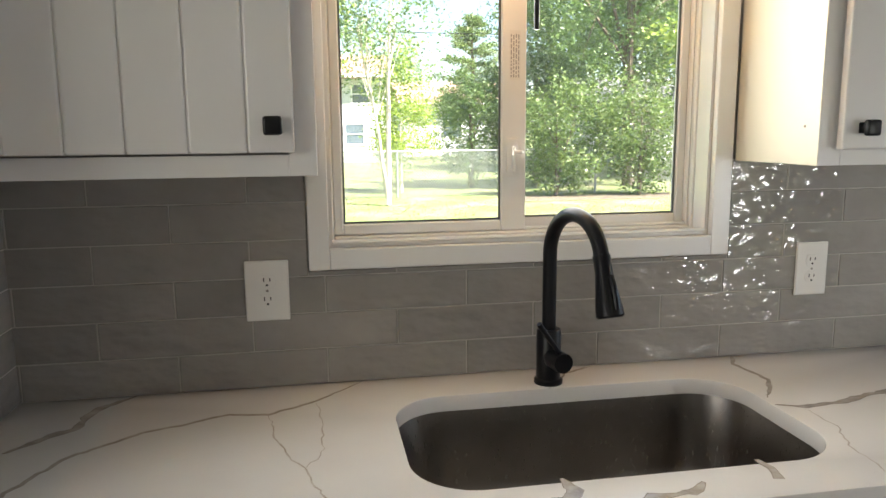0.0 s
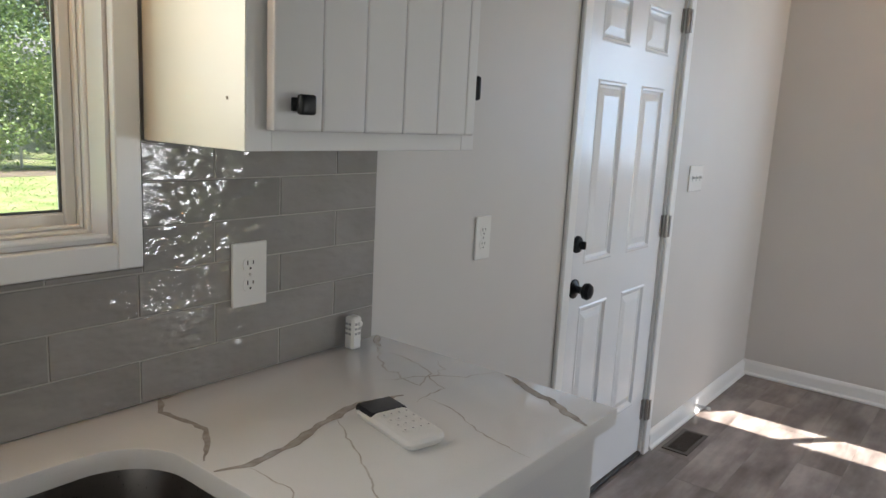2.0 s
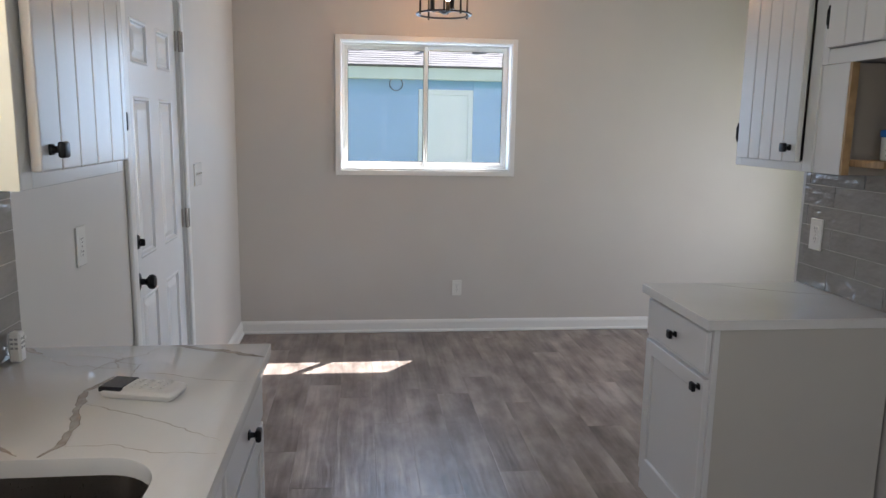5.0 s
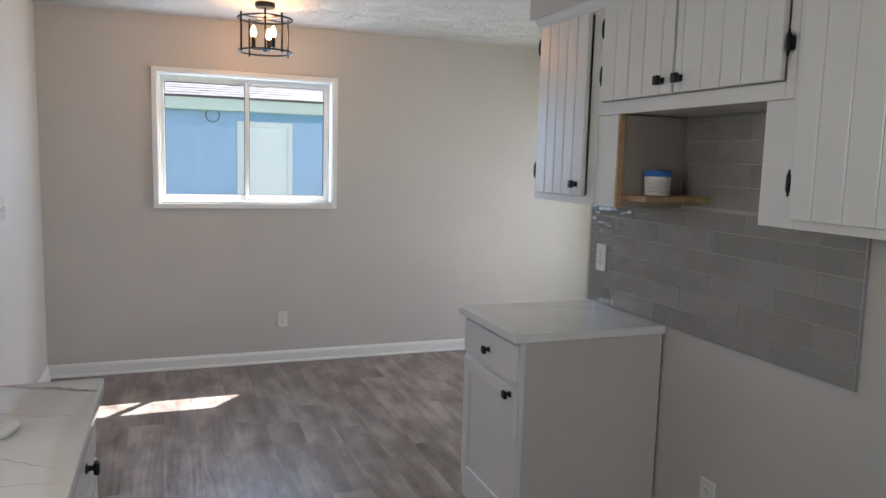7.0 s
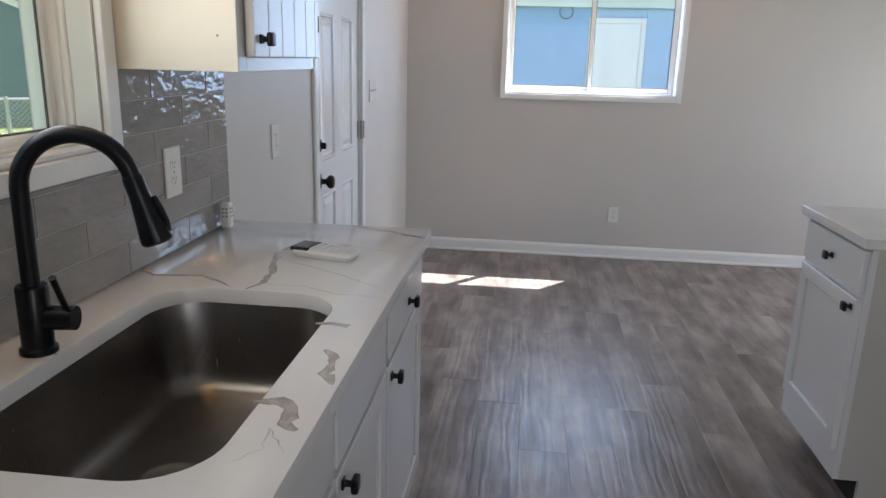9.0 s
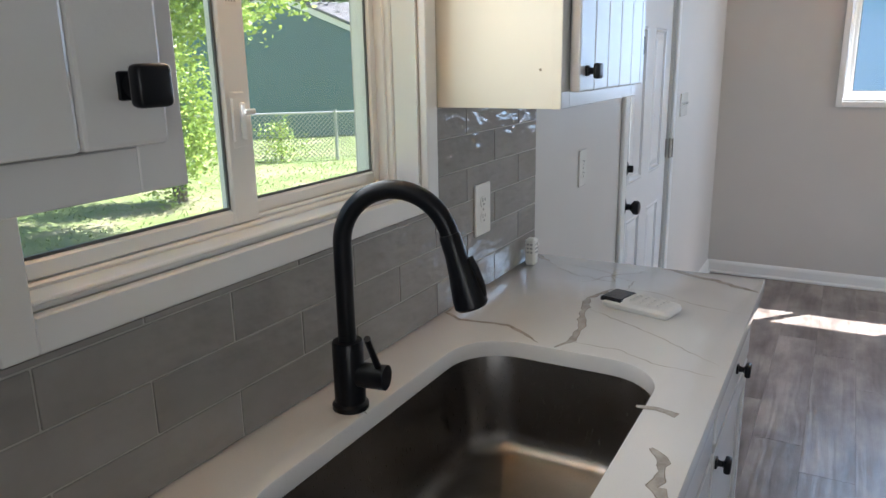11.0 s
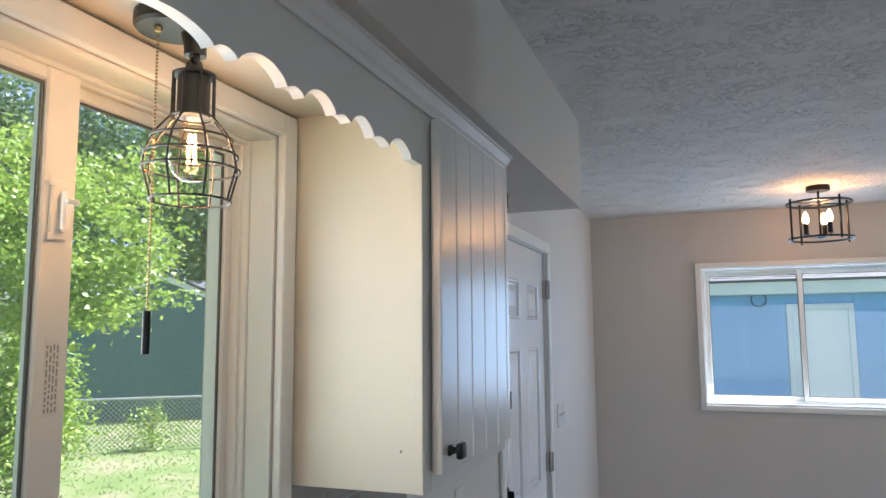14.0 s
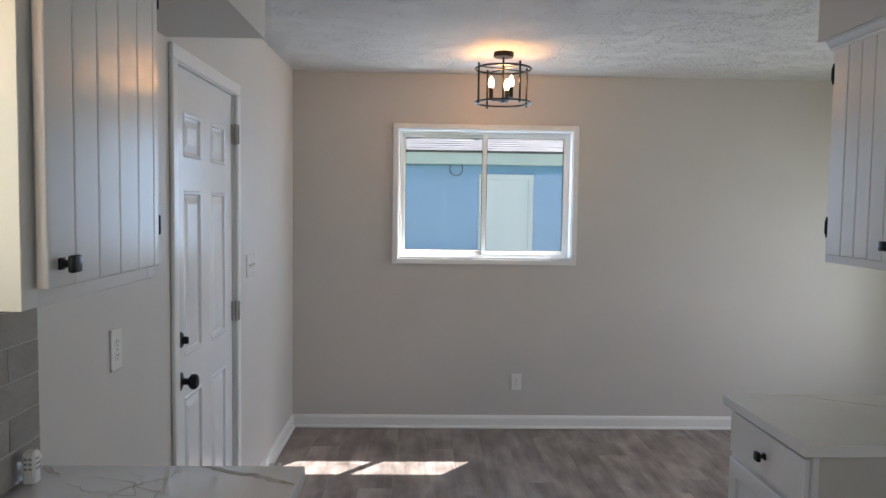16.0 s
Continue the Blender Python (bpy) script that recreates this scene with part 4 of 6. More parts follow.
def sink():
    s = thing("sink", ((SINK[0] + SINK[1]) / 2, (SINK[2] + SINK[3]) / 2, 0.69), "undermount brushed stainless steel sink below the counter cut-out", "sink")
    bm = bmesh.new()
    zt = CT - 0.0335
    # flange, wall, rounded floor, drain well
    steps = [(-0.030, zt - 0.0005), (-0.012, zt - 0.0006), (-0.008, zt - 0.004), (0.008, zt - 0.10), (0.014, zt - 0.155), (0.022, zt - 0.176), (0.036, zt - 0.190), (0.055, zt - 0.195)]
    loops = []
    for ins, z in steps:
        r = max(0.02, 0.110 - ins * 0.6)
        loops.append([bm.verts.new((*p, z)) for p in rounded_rect(SINK[0] - 0.004 + ins, SINK[1] + 0.004 - ins, SINK[2] - 0.004 + ins, SINK[3] + 0.004 - ins, r, 10)])
    for a, b in zip(loops, loops[1:]):
        for k in range(len(a)):
            bm.faces.new((a[k], a[(k + 1) % len(a)], b[(k + 1) % len(a)], b[k]))
    bm.faces.new(loops[-1])
    part("bowl", bm, STEEL, s, "", True)
    bm = lathe(bmesh.new(), (0.62, -0.30, zt - 0.1948), [(0.056, 0.0), (0.056, 0.002), (0.044, 0.003), (0.040, 0.001), (0.012, 0.0005), (0.010, 0.006), (0.0, 0.007)])
    part("drain", bm, STEEL, s, "round steel drain", True)


sink()


def faucet():
    x, y = 0.607, -0.095
    f = thing("faucet", (x, y, CT), "matte black pull-down kitchen faucet with a high arc", "faucet")
    bm = lathe(bmesh.new(), (x, y, CT + 0.0003), [(0.030, 0.0), (0.030, 0.008), (0.027, 0.011), (0.0255, 0.012), (0.0255, 0.112), (0.0235, 0.116), (0.0, 0.117)])
    part("body", bm, BLACK, f, "", True)
    # the arc swings over the basin
    ang = radians(-76)
    ux, uy = math.cos(ang), math.sin(ang)
    R, zc = 0.087, CT + 0.275
    pts = [(x, y, CT + 0.10), (x, y, CT + 0.16), (x, y, CT + 0.22)]
    for k in range(0, 21):
        a = math.pi - math.pi * 0.93 * k / 20
        pts.append((x + ux * (R + R * math.cos(a)), y + uy * (R + R * math.cos(a)), zc + R * math.sin(a)))
    part("spout", tube(bmesh.new(), pts, 0.0145, 18), BLACK, f, "", True)
    p, q = Vector(pts[-1]), Vector(pts[-2])
    d = (p - q).normalized()
    bm = lathe(bmesh.new(), p, [(0.0152, -0.004), (0.0165, 0.0), (0.0165, 0.030), (0.020, 0.060), (0.0255, 0.098), (0.026, 0.108), (0.023, 0.112), (0.0, 0.1125)], d)
    head = part("spray_head", bm, BLACK, f, "", True)
    side = Vector((ux, uy, 0))
    bm = bmesh.new()
    c = p + d * 0.062 + side * 0.0195
    tube(bm, [c - d * 0.03, c - d * 0.012 + side * 0.004, c + d * 0.012 + side * 0.006, c + d * 0.03 + side * 0.003], 0.006, 10)
    part("spray_button", bm, BLACK, head, "", True)
    h = Vector((0.16, -0.98, 0)).normalized()
    b0 = Vector((x, y, CT + 0.060))
    bm = rod(bmesh.new(), b0 + h * 0.02, b0 + h * 0.066, 0.0205, 20)
    valve = part("valve", bm, BLACK, f, "", True)
    bm = rod(bmesh.new(), b0 + h * 0.052 + Vector((0, 0, 0.015)), b0 + h * 0.040 + Vector((-0.050, -0.030, 0.086)), 0.0055, 10)
    part("lever", bm, BLACK, valve, "", True)


faucet()

ctS = thing("countertop", (2.08, -2.24, CT - 0.033), "small white quartz countertop on the range-side cabinet", "countertop")
part("slab", boxes((1.803, 2.335, -2.553, -1.915, CT - 0.033, CT), bevel=0.002), QUARTZ, ctS)
vein(ctS, [(2.33, -2.15), (2.25, -2.27), (2.16, -2.42), (2.12, -2.54)], 0.006, 0.002, 9, VEIN)
vein(top, [(-0.388, -0.251), (-0.302, -0.162), (-0.282, -0.060), (-0.228, -0.012)], 0.017, 0.003, 1, VEIN)
vein(top, [(-0.40, -0.58), (-0.329, -0.405), (-0.279, -0.293), (-0.185, -0.210), (-0.034, -0.149), (0.039, -0.164), (0.128, -0.108), (0.225, -0.012)], 0.009, 0.002, 2, VEIN)
vein(top, [(0.039, -0.164), (0.060, -0.283), (0.091, -0.366), (0.113, -0.410), (0.136, -0.495), (0.13, -0.61)], 0.0030, 0.003, 3, HAIRVEIN)
vein(top, [(0.128, -0.120), (0.136, -0.200), (0.139, -0.275), (0.136, -0.343), (0.108, -0.405)], 0.0022, 0.004, 4, HAIRVEIN)
vein(top, [(1.115, -0.012), (1.074, -0.014), (1.052, -0.064), (1.062, -0.183), (1.000, -0.265)], 0.010, 0.002, 5, VEIN)
vein(top, [(0.990, -0.300), (1.043, -0.324), (1.140, -0.309), (1.234, -0.281), (1.310, -0.270), (1.40, -0.30)], 0.015, 0.0022, 6, VEIN)
vein(top, [(1.242, -0.287), (1.190, -0.380), (1.143, -0.460), (1.039, -0.600)], 0.0028, 0.003, 7, HAIRVEIN)
vein(top, [(1.032, -0.330), (1.035, -0.416), (1.000, -0.490), (0.985, -0.605)], 0.0026, 0.003, 8, HAIRVEIN)
vein(top, [(1.635, -0.373), (1.594, -0.464), (1.555, -0.558), (1.523, -0.614)], 0.017, 0.002, 10, VEIN)
vein(top, [(1.605, -0.035), (1.520, -0.120), (1.475, -0.197), (1.454, -0.289), (1.510, -0.265), (1.566, -0.325), (1.632, -0.354)], 0.0034, 0.006, 11, HAIRVEIN)
vein(top, [(1.420, -0.330), (1.419, -0.395), (1.367, -0.501), (1.349, -0.612)], 0.0026, 0.003, 12, HAIRVEIN)
vein(top, [(1.565, -0.116), (1.560, -0.180), (1.535, -0.239), (1.481, -0.327), (1.391, -0.340)], 0.0034, 0.006, 13, HAIRVEIN)
vein(top, [(1.632, -0.012), (1.600, -0.040), (1.578, -0.072)], 0.014, 0.002, 14, VEIN)
vein(top, [(1.60, -0.22), (1.53, -0.28), (1.47, -0.24), (1.42, -0.21)], 0.0028, 0.006, 15, HAIRVEIN)
vein(top, [(0.820, -0.508), (0.822, -0.540), (0.813, -0.572)], 0.014, 0.003, 16, VEIN, fade=False)
vein(top, [(0.700, -0.558), (0.665, -0.584), (0.605, -0.586), (0.565, -0.608)], 0.017, 0.003, 17, VEIN)
vein(top, [(0.492, -0.510), (0.503, -0.545), (0.478, -0.566), (0.436, -0.576), (0.420, -0.598)], 0.023, 0.003, 18, VEIN)
vein(top, [(0.598, -0.131), (0.640, -0.080), (0.659, -0.052), (0.735, -0.012)], 0.007, 0.002, 19, VEIN)
vein(top, [(0.33, -0.54), (0.37, -0.57), (0.42, -0.56), (0.36, -0.60)], 0.002, 0.003, 20, HAIRVEIN)


# ---- outlets, switches ----
def outlet(place, w, h, normal, label="white duplex outlet plate on the wall"):
    """A duplex outlet. normal: the step outward from the wall, along x or y."""
    n = Vector(normal)
    t = Vector((0, 0, 1)).cross(n)
    o = Vector(place)
    ob = thing("outlet", o, label, "outlet", "duplex outlets")

    def slab(bm, a0, a1, z0, z1, d0, d1, bevel):
        p, q = o + t * a0 + n * d0, o + t * a1 + n * d1
        box(bm, min(p.x, q.x), max(p.x, q.x), min(p.y, q.y), max(p.y, q.y), o.z + z0, o.z + z1, bevel)

    part("plate", (lambda b: (slab(b, -w / 2, w / 2, -h / 2, h / 2, 0.0004, 0.0065, 0.0022), b)[1])(bmesh.new()), PLATE, ob)
    for s in (-1, 1):
        c = o + n * 0.0064 + Vector((0, 0, s * 0.0195))
        bm = bmesh.new()
        lathe(bm, c, [(0.0168, 0.0), (0.0168, 0.0012), (0.0, 0.0014)], n, 24)
        for v in bm.verts:
            v.co.z = c.z + max(-0.0128, min(0.0128, v.co.z - c.z))
        face = part("socket", bm, PLATE, ob)
        bm = bmesh.new()
        for a, hh in ((-0.0062, 0.0082), (0.0062, 0.0066)):
            slab(bm, a - 0.0011, a + 0.0011, s * 0.0195 + 0.0035 - hh / 2, s * 0.0195 + 0.0035 + hh / 2, 0.0073, 0.0081, 0)
        lathe(bm, c + n * 0.0012 - Vector((0, 0, 0.0075)), [(0.0024, 0.0), (0.0024, 0.0006)], n, 10)
        part("slots", bm, DARK, face)
    bm = lathe(bmesh.new(), o + n * 0.0064, [(0.003, 0.0), (0.0026, 0.001), (0, 0.0011)], n, 10)
    part("screw", bm, NICKEL, ob)
    return ob


outlet((0.038, -0.0125, 1.128), 0.087, 0.124, (0, -1, 0), "oversized white outlet plate on the grey backsplash")
outlet((1.264, -0.0125, 1.123), 0.080, 0.124, (0, -1, 0), "white outlet plate on the grey backsplash near the counter end")
outlet((2.050, 0, 1.115), 0.070, 0.122, (0, -1, 0))
outlet((X_E, -1.551, 0.328), 0.070, 0.115, (-1, 0, 0), "white outlet plate low on the dining wall")
outlet((2.250, -2.5425, 1.123), 0.072, 0.117, (0, 1, 0), "white outlet plate on the range-side backsplash")
outlet((1.520, -2.555, 0.368), 0.075, 0.120, (0, 1, 0), "white outlet plate low in the range space")


def switch_plate():
    x, z, w, h = 3.688, 1.226, 0.163, 0.117
    s = thing("switch_plate", (x, 0, z - h / 2), "white three-gang switch plate beside the back door", "switch")
    part("plate", boxes((x - w / 2, x + w / 2, -0.0068, -0.0004, z - h / 2, z + h / 2), bevel=0.0022), PLATE, s)
    for k in (-1, 0, 1):
        c = x + 0.046 * k
        bm = boxes((c - 0.005, c + 0.005, -0.0075, -0.0069, z - 0.012, z + 0.012))
        part("slot", bm, GREYPLASTIC, s)
        bm = boxes((c - 0.0035, c + 0.0035, -0.017, -0.0075, z - 0.002, z + 0.008), bevel=0.0012)
        part("toggle", bm, PLATE, s)


switch_plate()


def floor_vent():
    x0, x1, y0, y1 = 3.520, 3.800, -0.165, -0.045
    v = thing("floor_vent", ((x0 + x1) / 2, (y0 + y1) / 2, 0), "brown metal floor register by the back door", "vent")
    brown = paint("register_brown", (0.085, 0.068, 0.055), 0.45, 0, 0.1)
    bm = boxes((x0, x1, y0, y0 + 0.018, 0.0005, 0.006), (x0, x1, y1 - 0.018, y1, 0.0005, 0.006), (x0, x0 + 0.018, y0 + 0.018, y1 - 0.018, 0.0005, 0.006), (x1 - 0.018, x1, y0 + 0.018, y1 - 0.018, 0.0005, 0.006), bevel=0.0015)
    part("rim", bm, brown, v)
    part("well", boxes((x0 + 0.0185, x1 - 0.0185, y0 + 0.0185, y1 - 0.0185, 0.0003, 0.001)), DARK, v)
    n = 24
    for k in range(n):
        a = x0 + 0.022 + (x1 - x0 - 0.046) * k / (n - 1)
        part("slat", boxes((a, a + 0.0035, y0 + 0.0185, y1 - 0.0185, 0.0011, 0.0045)), brown, v)


floor_vent()


def door_stop():
    d = thing("door_stop", (4.02, -0.016, 0.055), "silver spring door stop with a white tip on the baseboard", "door stop")
    bm = bmesh.new()
    pts = [(4.02 + 0.007 * math.cos(k * 0.9), -0.018 - 0.062 * k / 84, 0.055 + 0.007 * math.sin(k * 0.9)) for k in range(85)]
    part("spring", tube(bm, pts, 0.0014, 6), GALV, d)
    part("tip", rod(bmesh.new(), (4.02, -0.079, 0.055), (4.02, -0.095, 0.055), 0.008, 14), RUBBER, d, "white rubber tip")


door_stop()


# ---- on the counter ----
def remote():
    c = Vector((1.278, -0.398, CT + 0.0005))
    ang = math.atan2(-0.158, -0.040)
    r = thing("remote_control", c, "white keypad remote control with a black display lying on the counter", "remote")
    m = Matrix.Translation(c) @ Matrix.Rotation(ang, 4, "Z") @ Matrix.Rotation(radians(0), 4, "Y")

    def put(bm):
        bmesh.ops.transform(bm, matrix=m, verts=bm.verts)
        return bm
    L, Wd = 0.165, 0.075
    bm = bmesh.new()
    loops = []
    for ins, z in ((0.010, 0.0), (0.003, 0.006), (0.0, 0.014), (0.002, 0.021), (0.006, 0.024), (0.012, 0.0255)):
        loops.append([bm.verts.new((*p, z)) for p in rounded_rect(-L / 2 + ins, L / 2 - ins, -Wd / 2 + ins, Wd / 2 - ins, 0.012, 5)])
    for a, b in zip(loops, loops[1:]):
        for k in range(len(a)):
            bm.faces.new((a[k], a[(k + 1) % len(a)], b[(k + 1) % len(a)], b[k]))
    bm.faces.new(loops[0][::-1])
    bm.faces.new(loops[-1])
    body = part("body", put(bm), WHITEPLASTIC, r, "", True)
    part("display", put(boxes((-L / 2 - 0.0005, -L / 2 + 0.056, -Wd / 2 + 0.0015, Wd / 2 - 0.0015, 0.013, 0.0265), bevel=0.004)), BLACKPLASTIC, r, "black display end", True)
    for i in range(4):
        for j in range(4):
            bm = lathe(bmesh.new(), (-0.012 + i * 0.021, -0.0225 + j * 0.015, 0.0253), [(0.0062, 0.0), (0.0060, 0.0014), (0.0046, 0.002), (0.0, 0.002)], seg=12)
            key = part("key", put(bm), WHITEPLASTIC, body, "", True)
    bm = bmesh.new()
    for i in range(4):
        for j in range(4):
            x, y = -0.012 + i * 0.021, -0.0225 + j * 0.015
            box(bm, x - 0.002, x + 0.002, y - 0.0012, y + 0.0012, 0.0273, 0.0275)
    part("print", put(bm), GREYPLASTIC, body)


remote()


def gadget():
    x, y = 1.525, -0.038
    g = thing("plug_in_alarm", (x, y, CT), "small white plastic alarm with slots standing against the backsplash", "alarm")
    bm = boxes((x - 0.015, x + 0.015, y - 0.014, y + 0.014, CT + 0.0004, CT + 0.074), bevel=0.005)
    body = part("body", bm, WHITEPLASTIC, g, "", True)
    bm = bmesh.new()
    for k in range(3):
        for j in (-1, 1):
            box(bm, x - 0.0155, x - 0.0148, y + j * 0.005 - 0.0035, y + j * 0.005 + 0.0035, CT + 0.034 + k * 0.011, CT + 0.039 + k * 0.011)
            box(bm, x + j * 0.005 - 0.0035, x + j * 0.005 + 0.0035, y - 0.0146, y - 0.0138, CT + 0.034 + k * 0.011, CT + 0.039 + k * 0.011)
    part("slots", bm, GREYPLASTIC, body)
    bm = lathe(bmesh.new(), (x + 0.008, y - 0.0138, CT + 0.058), [(0.006, 0.0), (0.005, 0.003), (0.0, 0.0036)], (0, -1, 0), 14)
    part("button", bm, WHITEPLASTIC, body, "", True)


gadget()


# ---- lamps ----
def cage_lamp():
    x, y, zt = 0.608, -0.130, 2.090
    cx, cy = 0.590, -0.106
    g = thing("cage_lamp", (cx, cy, zt - 0.27), "dark bronze wire cage lamp with glowing bulb and pull chain", "lamp")
    bm = lathe(bmesh.new(), (cx, cy, zt - 0.022), [(0.0, 0.0), (0.046, 0.0), (0.050, 0.004), (0.050, 0.020), (0.048, 0.0215)])
    part("canopy", bm, BRONZE, g, "", True)
    bm = tube(bmesh.new(), [(cx + 0.018, cy - 0.018, zt - 0.020), (x, y, zt - 0.042), (x, y, zt - 0.054)], 0.015, 14)
    rod(bm, (x, y, zt - 0.050), (x, y, zt - 0.078), 0.007, 12)
    lathe(bm, (x, y, zt - 0.072), [(0.004, -0.012), (0.011, -0.006), (0.012, 0.002), (0.009, 0.010), (0.004, 0.012)], seg=16)
    rod(bm, (x, y, zt - 0.066), (x - 0.022, y - 0.012, zt - 0.063), 0.0028, 8)
    part("swivel_arm", bm, BRONZE, g, "", True)
    s0 = 2.010
    bm = lathe(bmesh.new(), (x, y, s0 - 0.060), [(0.0, 0.0), (0.0215, 0.0), (0.0215, 0.056), (0.028, 0.057), (0.029, 0.060), (0.0, 0.061)])
    part("socket", bm, BRONZE, g, "", True)
    zb = s0 - 0.060
    levels = [(0.028, zb + 0.058), (0.0285, zb), (0.050, zb - 0.026), (0.060, zb - 0.052), (0.063, zb - 0.072), (0.052, zb - 0.114)]
    for r, z in (levels[1], (0.0525, zb - 0.030), *levels[3:]):
        part("cage_ring", ring(bmesh.new(), (x, y, z), r, 0.0016, 36), BRONZE, g, "", True)
    for k in range(8):
        a = 2 * math.pi * k / 8 + 0.2
        part("cage_rib", tube(bmesh.new(), [(x + r * math.cos(a), y + r * math.sin(a), z) for r, z in levels], 0.0016, 6), BRONZE, g, "", True)
    bm = lathe(bmesh.new(), (x, y, zb - 0.088), [(0.0, 0.0), (0.014, 0.002), (0.025, 0.011), (0.0300, 0.028), (0.0285, 0.042), (0.020, 0.060), (0.0145, 0.074), (0.0135, 0.086)])
    bulb = part("bulb", bm, BULBGLASS, g, "clear glass bulb", True)
    bm = bmesh.new()
    for k in range(4):
        a = math.pi / 2 * k
        rod(bm, (x + 0.006 * math.cos(a), y + 0.006 * math.sin(a), zb - 0.062), (x + 0.004 * math.cos(a), y + 0.004 * math.sin(a), zb - 0.024), 0.0016, 6)
    part("filament", bm, FILAMENT, bulb, "glowing amber filament")
    px, py = 0.572, -0.098
    bm = bmesh.new()
    z = zt - 0.026
    while z > 1.690:
        bmesh.ops.create_icosphere(bm, subdivisions=1, radius=0.0021, matrix=Matrix.Translation((px, py, z)))
        z -= 0.0050
    part("pull_chain", bm, BRASS, g, "brass bead pull chain")
    part("pull_handle", rod(bmesh.new(), (px, py, 1.690), (px, py, 1.635), 0.0052, 14), BLACK, g, "black pull handle", True)
    bm = lathe(bmesh.new(), (px, py, zt - 0.0275), [(0.004, 0.0), (0.006, 0.004), (0.006, 0.006)], seg=12)
    part("chain_collar", bm, BRASS, g, "", True)
    bulb_light("cage_lamp_light", (x, y, zb - 0.045), 0.42, 0.012, (1.0, 0.50, 0.20))


cage_lamp()


def ceiling_lamp():
    x, y = 4.195, -1.346
    g = thing("ceiling_lamp", (x, y, 2.14), "black metal drum-cage ceiling lamp with candle bulbs lit", "lamp")
    bm = lathe(bmesh.new(), (x, y, 2.412), [(0.0, 0.0), (0.056, 0.0), (0.060, 0.004), (0.060, 0.0275), (0.0, 0.0278)])
    part("canopy", bm, BLACK, g, "", True)
    part("stem", rod(bmesh.new(), (x, y, 2.160), (x, y, 2.414), 0.006, 12), BLACK, g, "", True)
    for z in (2.345, 2.150):
        bm = ring(bmesh.new(), (x, y, z), 0.160, 0.0075, 48, 0.8)
        part("ring", bm, BLACK, g, "", True)
    for k in range(4):
        a = radians(28 + 90 * k)
        c, s = x + 0.168 * math.cos(a), y + 0.168 * math.sin(a)
        bm = rod(bmesh.new(), (c, s, 2.135), (c, s, 2.365), 0.006, 10)
        part("post", bm, BLACK, g, "", True)
    bm = bmesh.new()
    for k in range(2):
        a = radians(28 + 90 * k)
        rod(bm, (x - 0.16 * math.cos(a), y - 0.16 * math.sin(a), 2.345), (x + 0.16 * math.cos(a), y + 0.16 * math.sin(a), 2.345), 0.004, 8)
    part("spokes", bm, BLACK, g, "", True)
    bm = lathe(bmesh.new(), (x, y, 2.150), [(0.0, 0.0), (0.010, 0.0), (0.03, 0.012), (0.035, 0.020), (0.0, 0.022)])
    part("hub", bm, BLACK, g, "", True)
    for k in range(3):
        a = radians(95 + 120 * k)
        c, s = x + 0.070 * math.cos(a), y + 0.070 * math.sin(a)
        bm = bmesh.new()
        tube(bm, [(x + 0.02 * math.cos(a), y + 0.02 * math.sin(a), 2.163), (c, s, 2.163), (c, s, 2.175)], 0.005, 8)
        lathe(bm, (c, s, 2.172), [(0.0, 0.0), (0.016, 0.0), (0.0165, 0.004), (0.0125, 0.006), (0.0125, 0.062), (0.0, 0.063)], seg=16)
        arm = part("candle_arm", bm, BLACK, g, "", True)
        bm = lathe(bmesh.new(), (c, s, 2.2352), [(0.010, 0.0), (0.0165, 0.014), (0.0175, 0.026), (0.012, 0.048), (0.004, 0.064), (0.0, 0.068)], seg=16)
        part("bulb", bm, FLAMEBULB, arm, "glowing candle bulb", True)
    bulb_light("ceiling_lamp_light", (x, y, 2.300), 1.8, 0.04)


ceiling_lamp()


# ---- yard and neighbours ----
GZ = -0.15
bm = bmesh.new()
g = 60
for v in bmesh.ops.create_grid(bm, x_segments=g, y_segments=g, size=400)["verts"]:
    v.co.z = GZ - 0.02
ground = solid("ground", bm, LAWN, "sunlit lawn with bare patches around the house", "lawn", "structure")


def quads(name, v, f, mat, parent=None, label="", category="", kind=""):
    me = bpy.data.meshes.new(name)
    me.from_pydata(v, [], f)
    me.materials.append(mat)
    ob = new(name, me)
    if parent:
        ob.parent = parent
        ob.location = -place_of(parent)
    return tagged(ob, label, category, "", kind)


def grass():
    rng = np.random.default_rng(5)
    n = 30000
    y = 1.2 + 16.5 * rng.random(n) ** 1.1
    x = -3 + rng.random(n) * (8 + y * 0.9)
    hgt = rng.uniform(0.002, 0.012, n) * np.where(rng.random(n) < 0.06, 1.6, 1.0)
    a = rng.uniform(0, 6.283, n)
    w = rng.uniform(0.006, 0.014, n)
    lean = rng.normal(0, 0.03, (n, 2))
    p = np.zeros((n, 3, 3))
    p[:, 0] = np.stack([x - w * np.cos(a), y - w * np.sin(a), np.full(n, GZ - 0.02)], 1)
    p[:, 1] = np.stack([x + w * np.cos(a), y + w * np.sin(a), np.full(n, GZ - 0.02)], 1)
    p[:, 2] = np.stack([x + lean[:, 0], y + lean[:, 1], GZ + hgt], 1)
    quads("grass", p.reshape(-1, 3).tolist(), np.arange(3 * n).reshape(-1, 3).tolist(), BLADE, None, "green and straw grass blades on the lawn", "grass", "stuff")


grass()


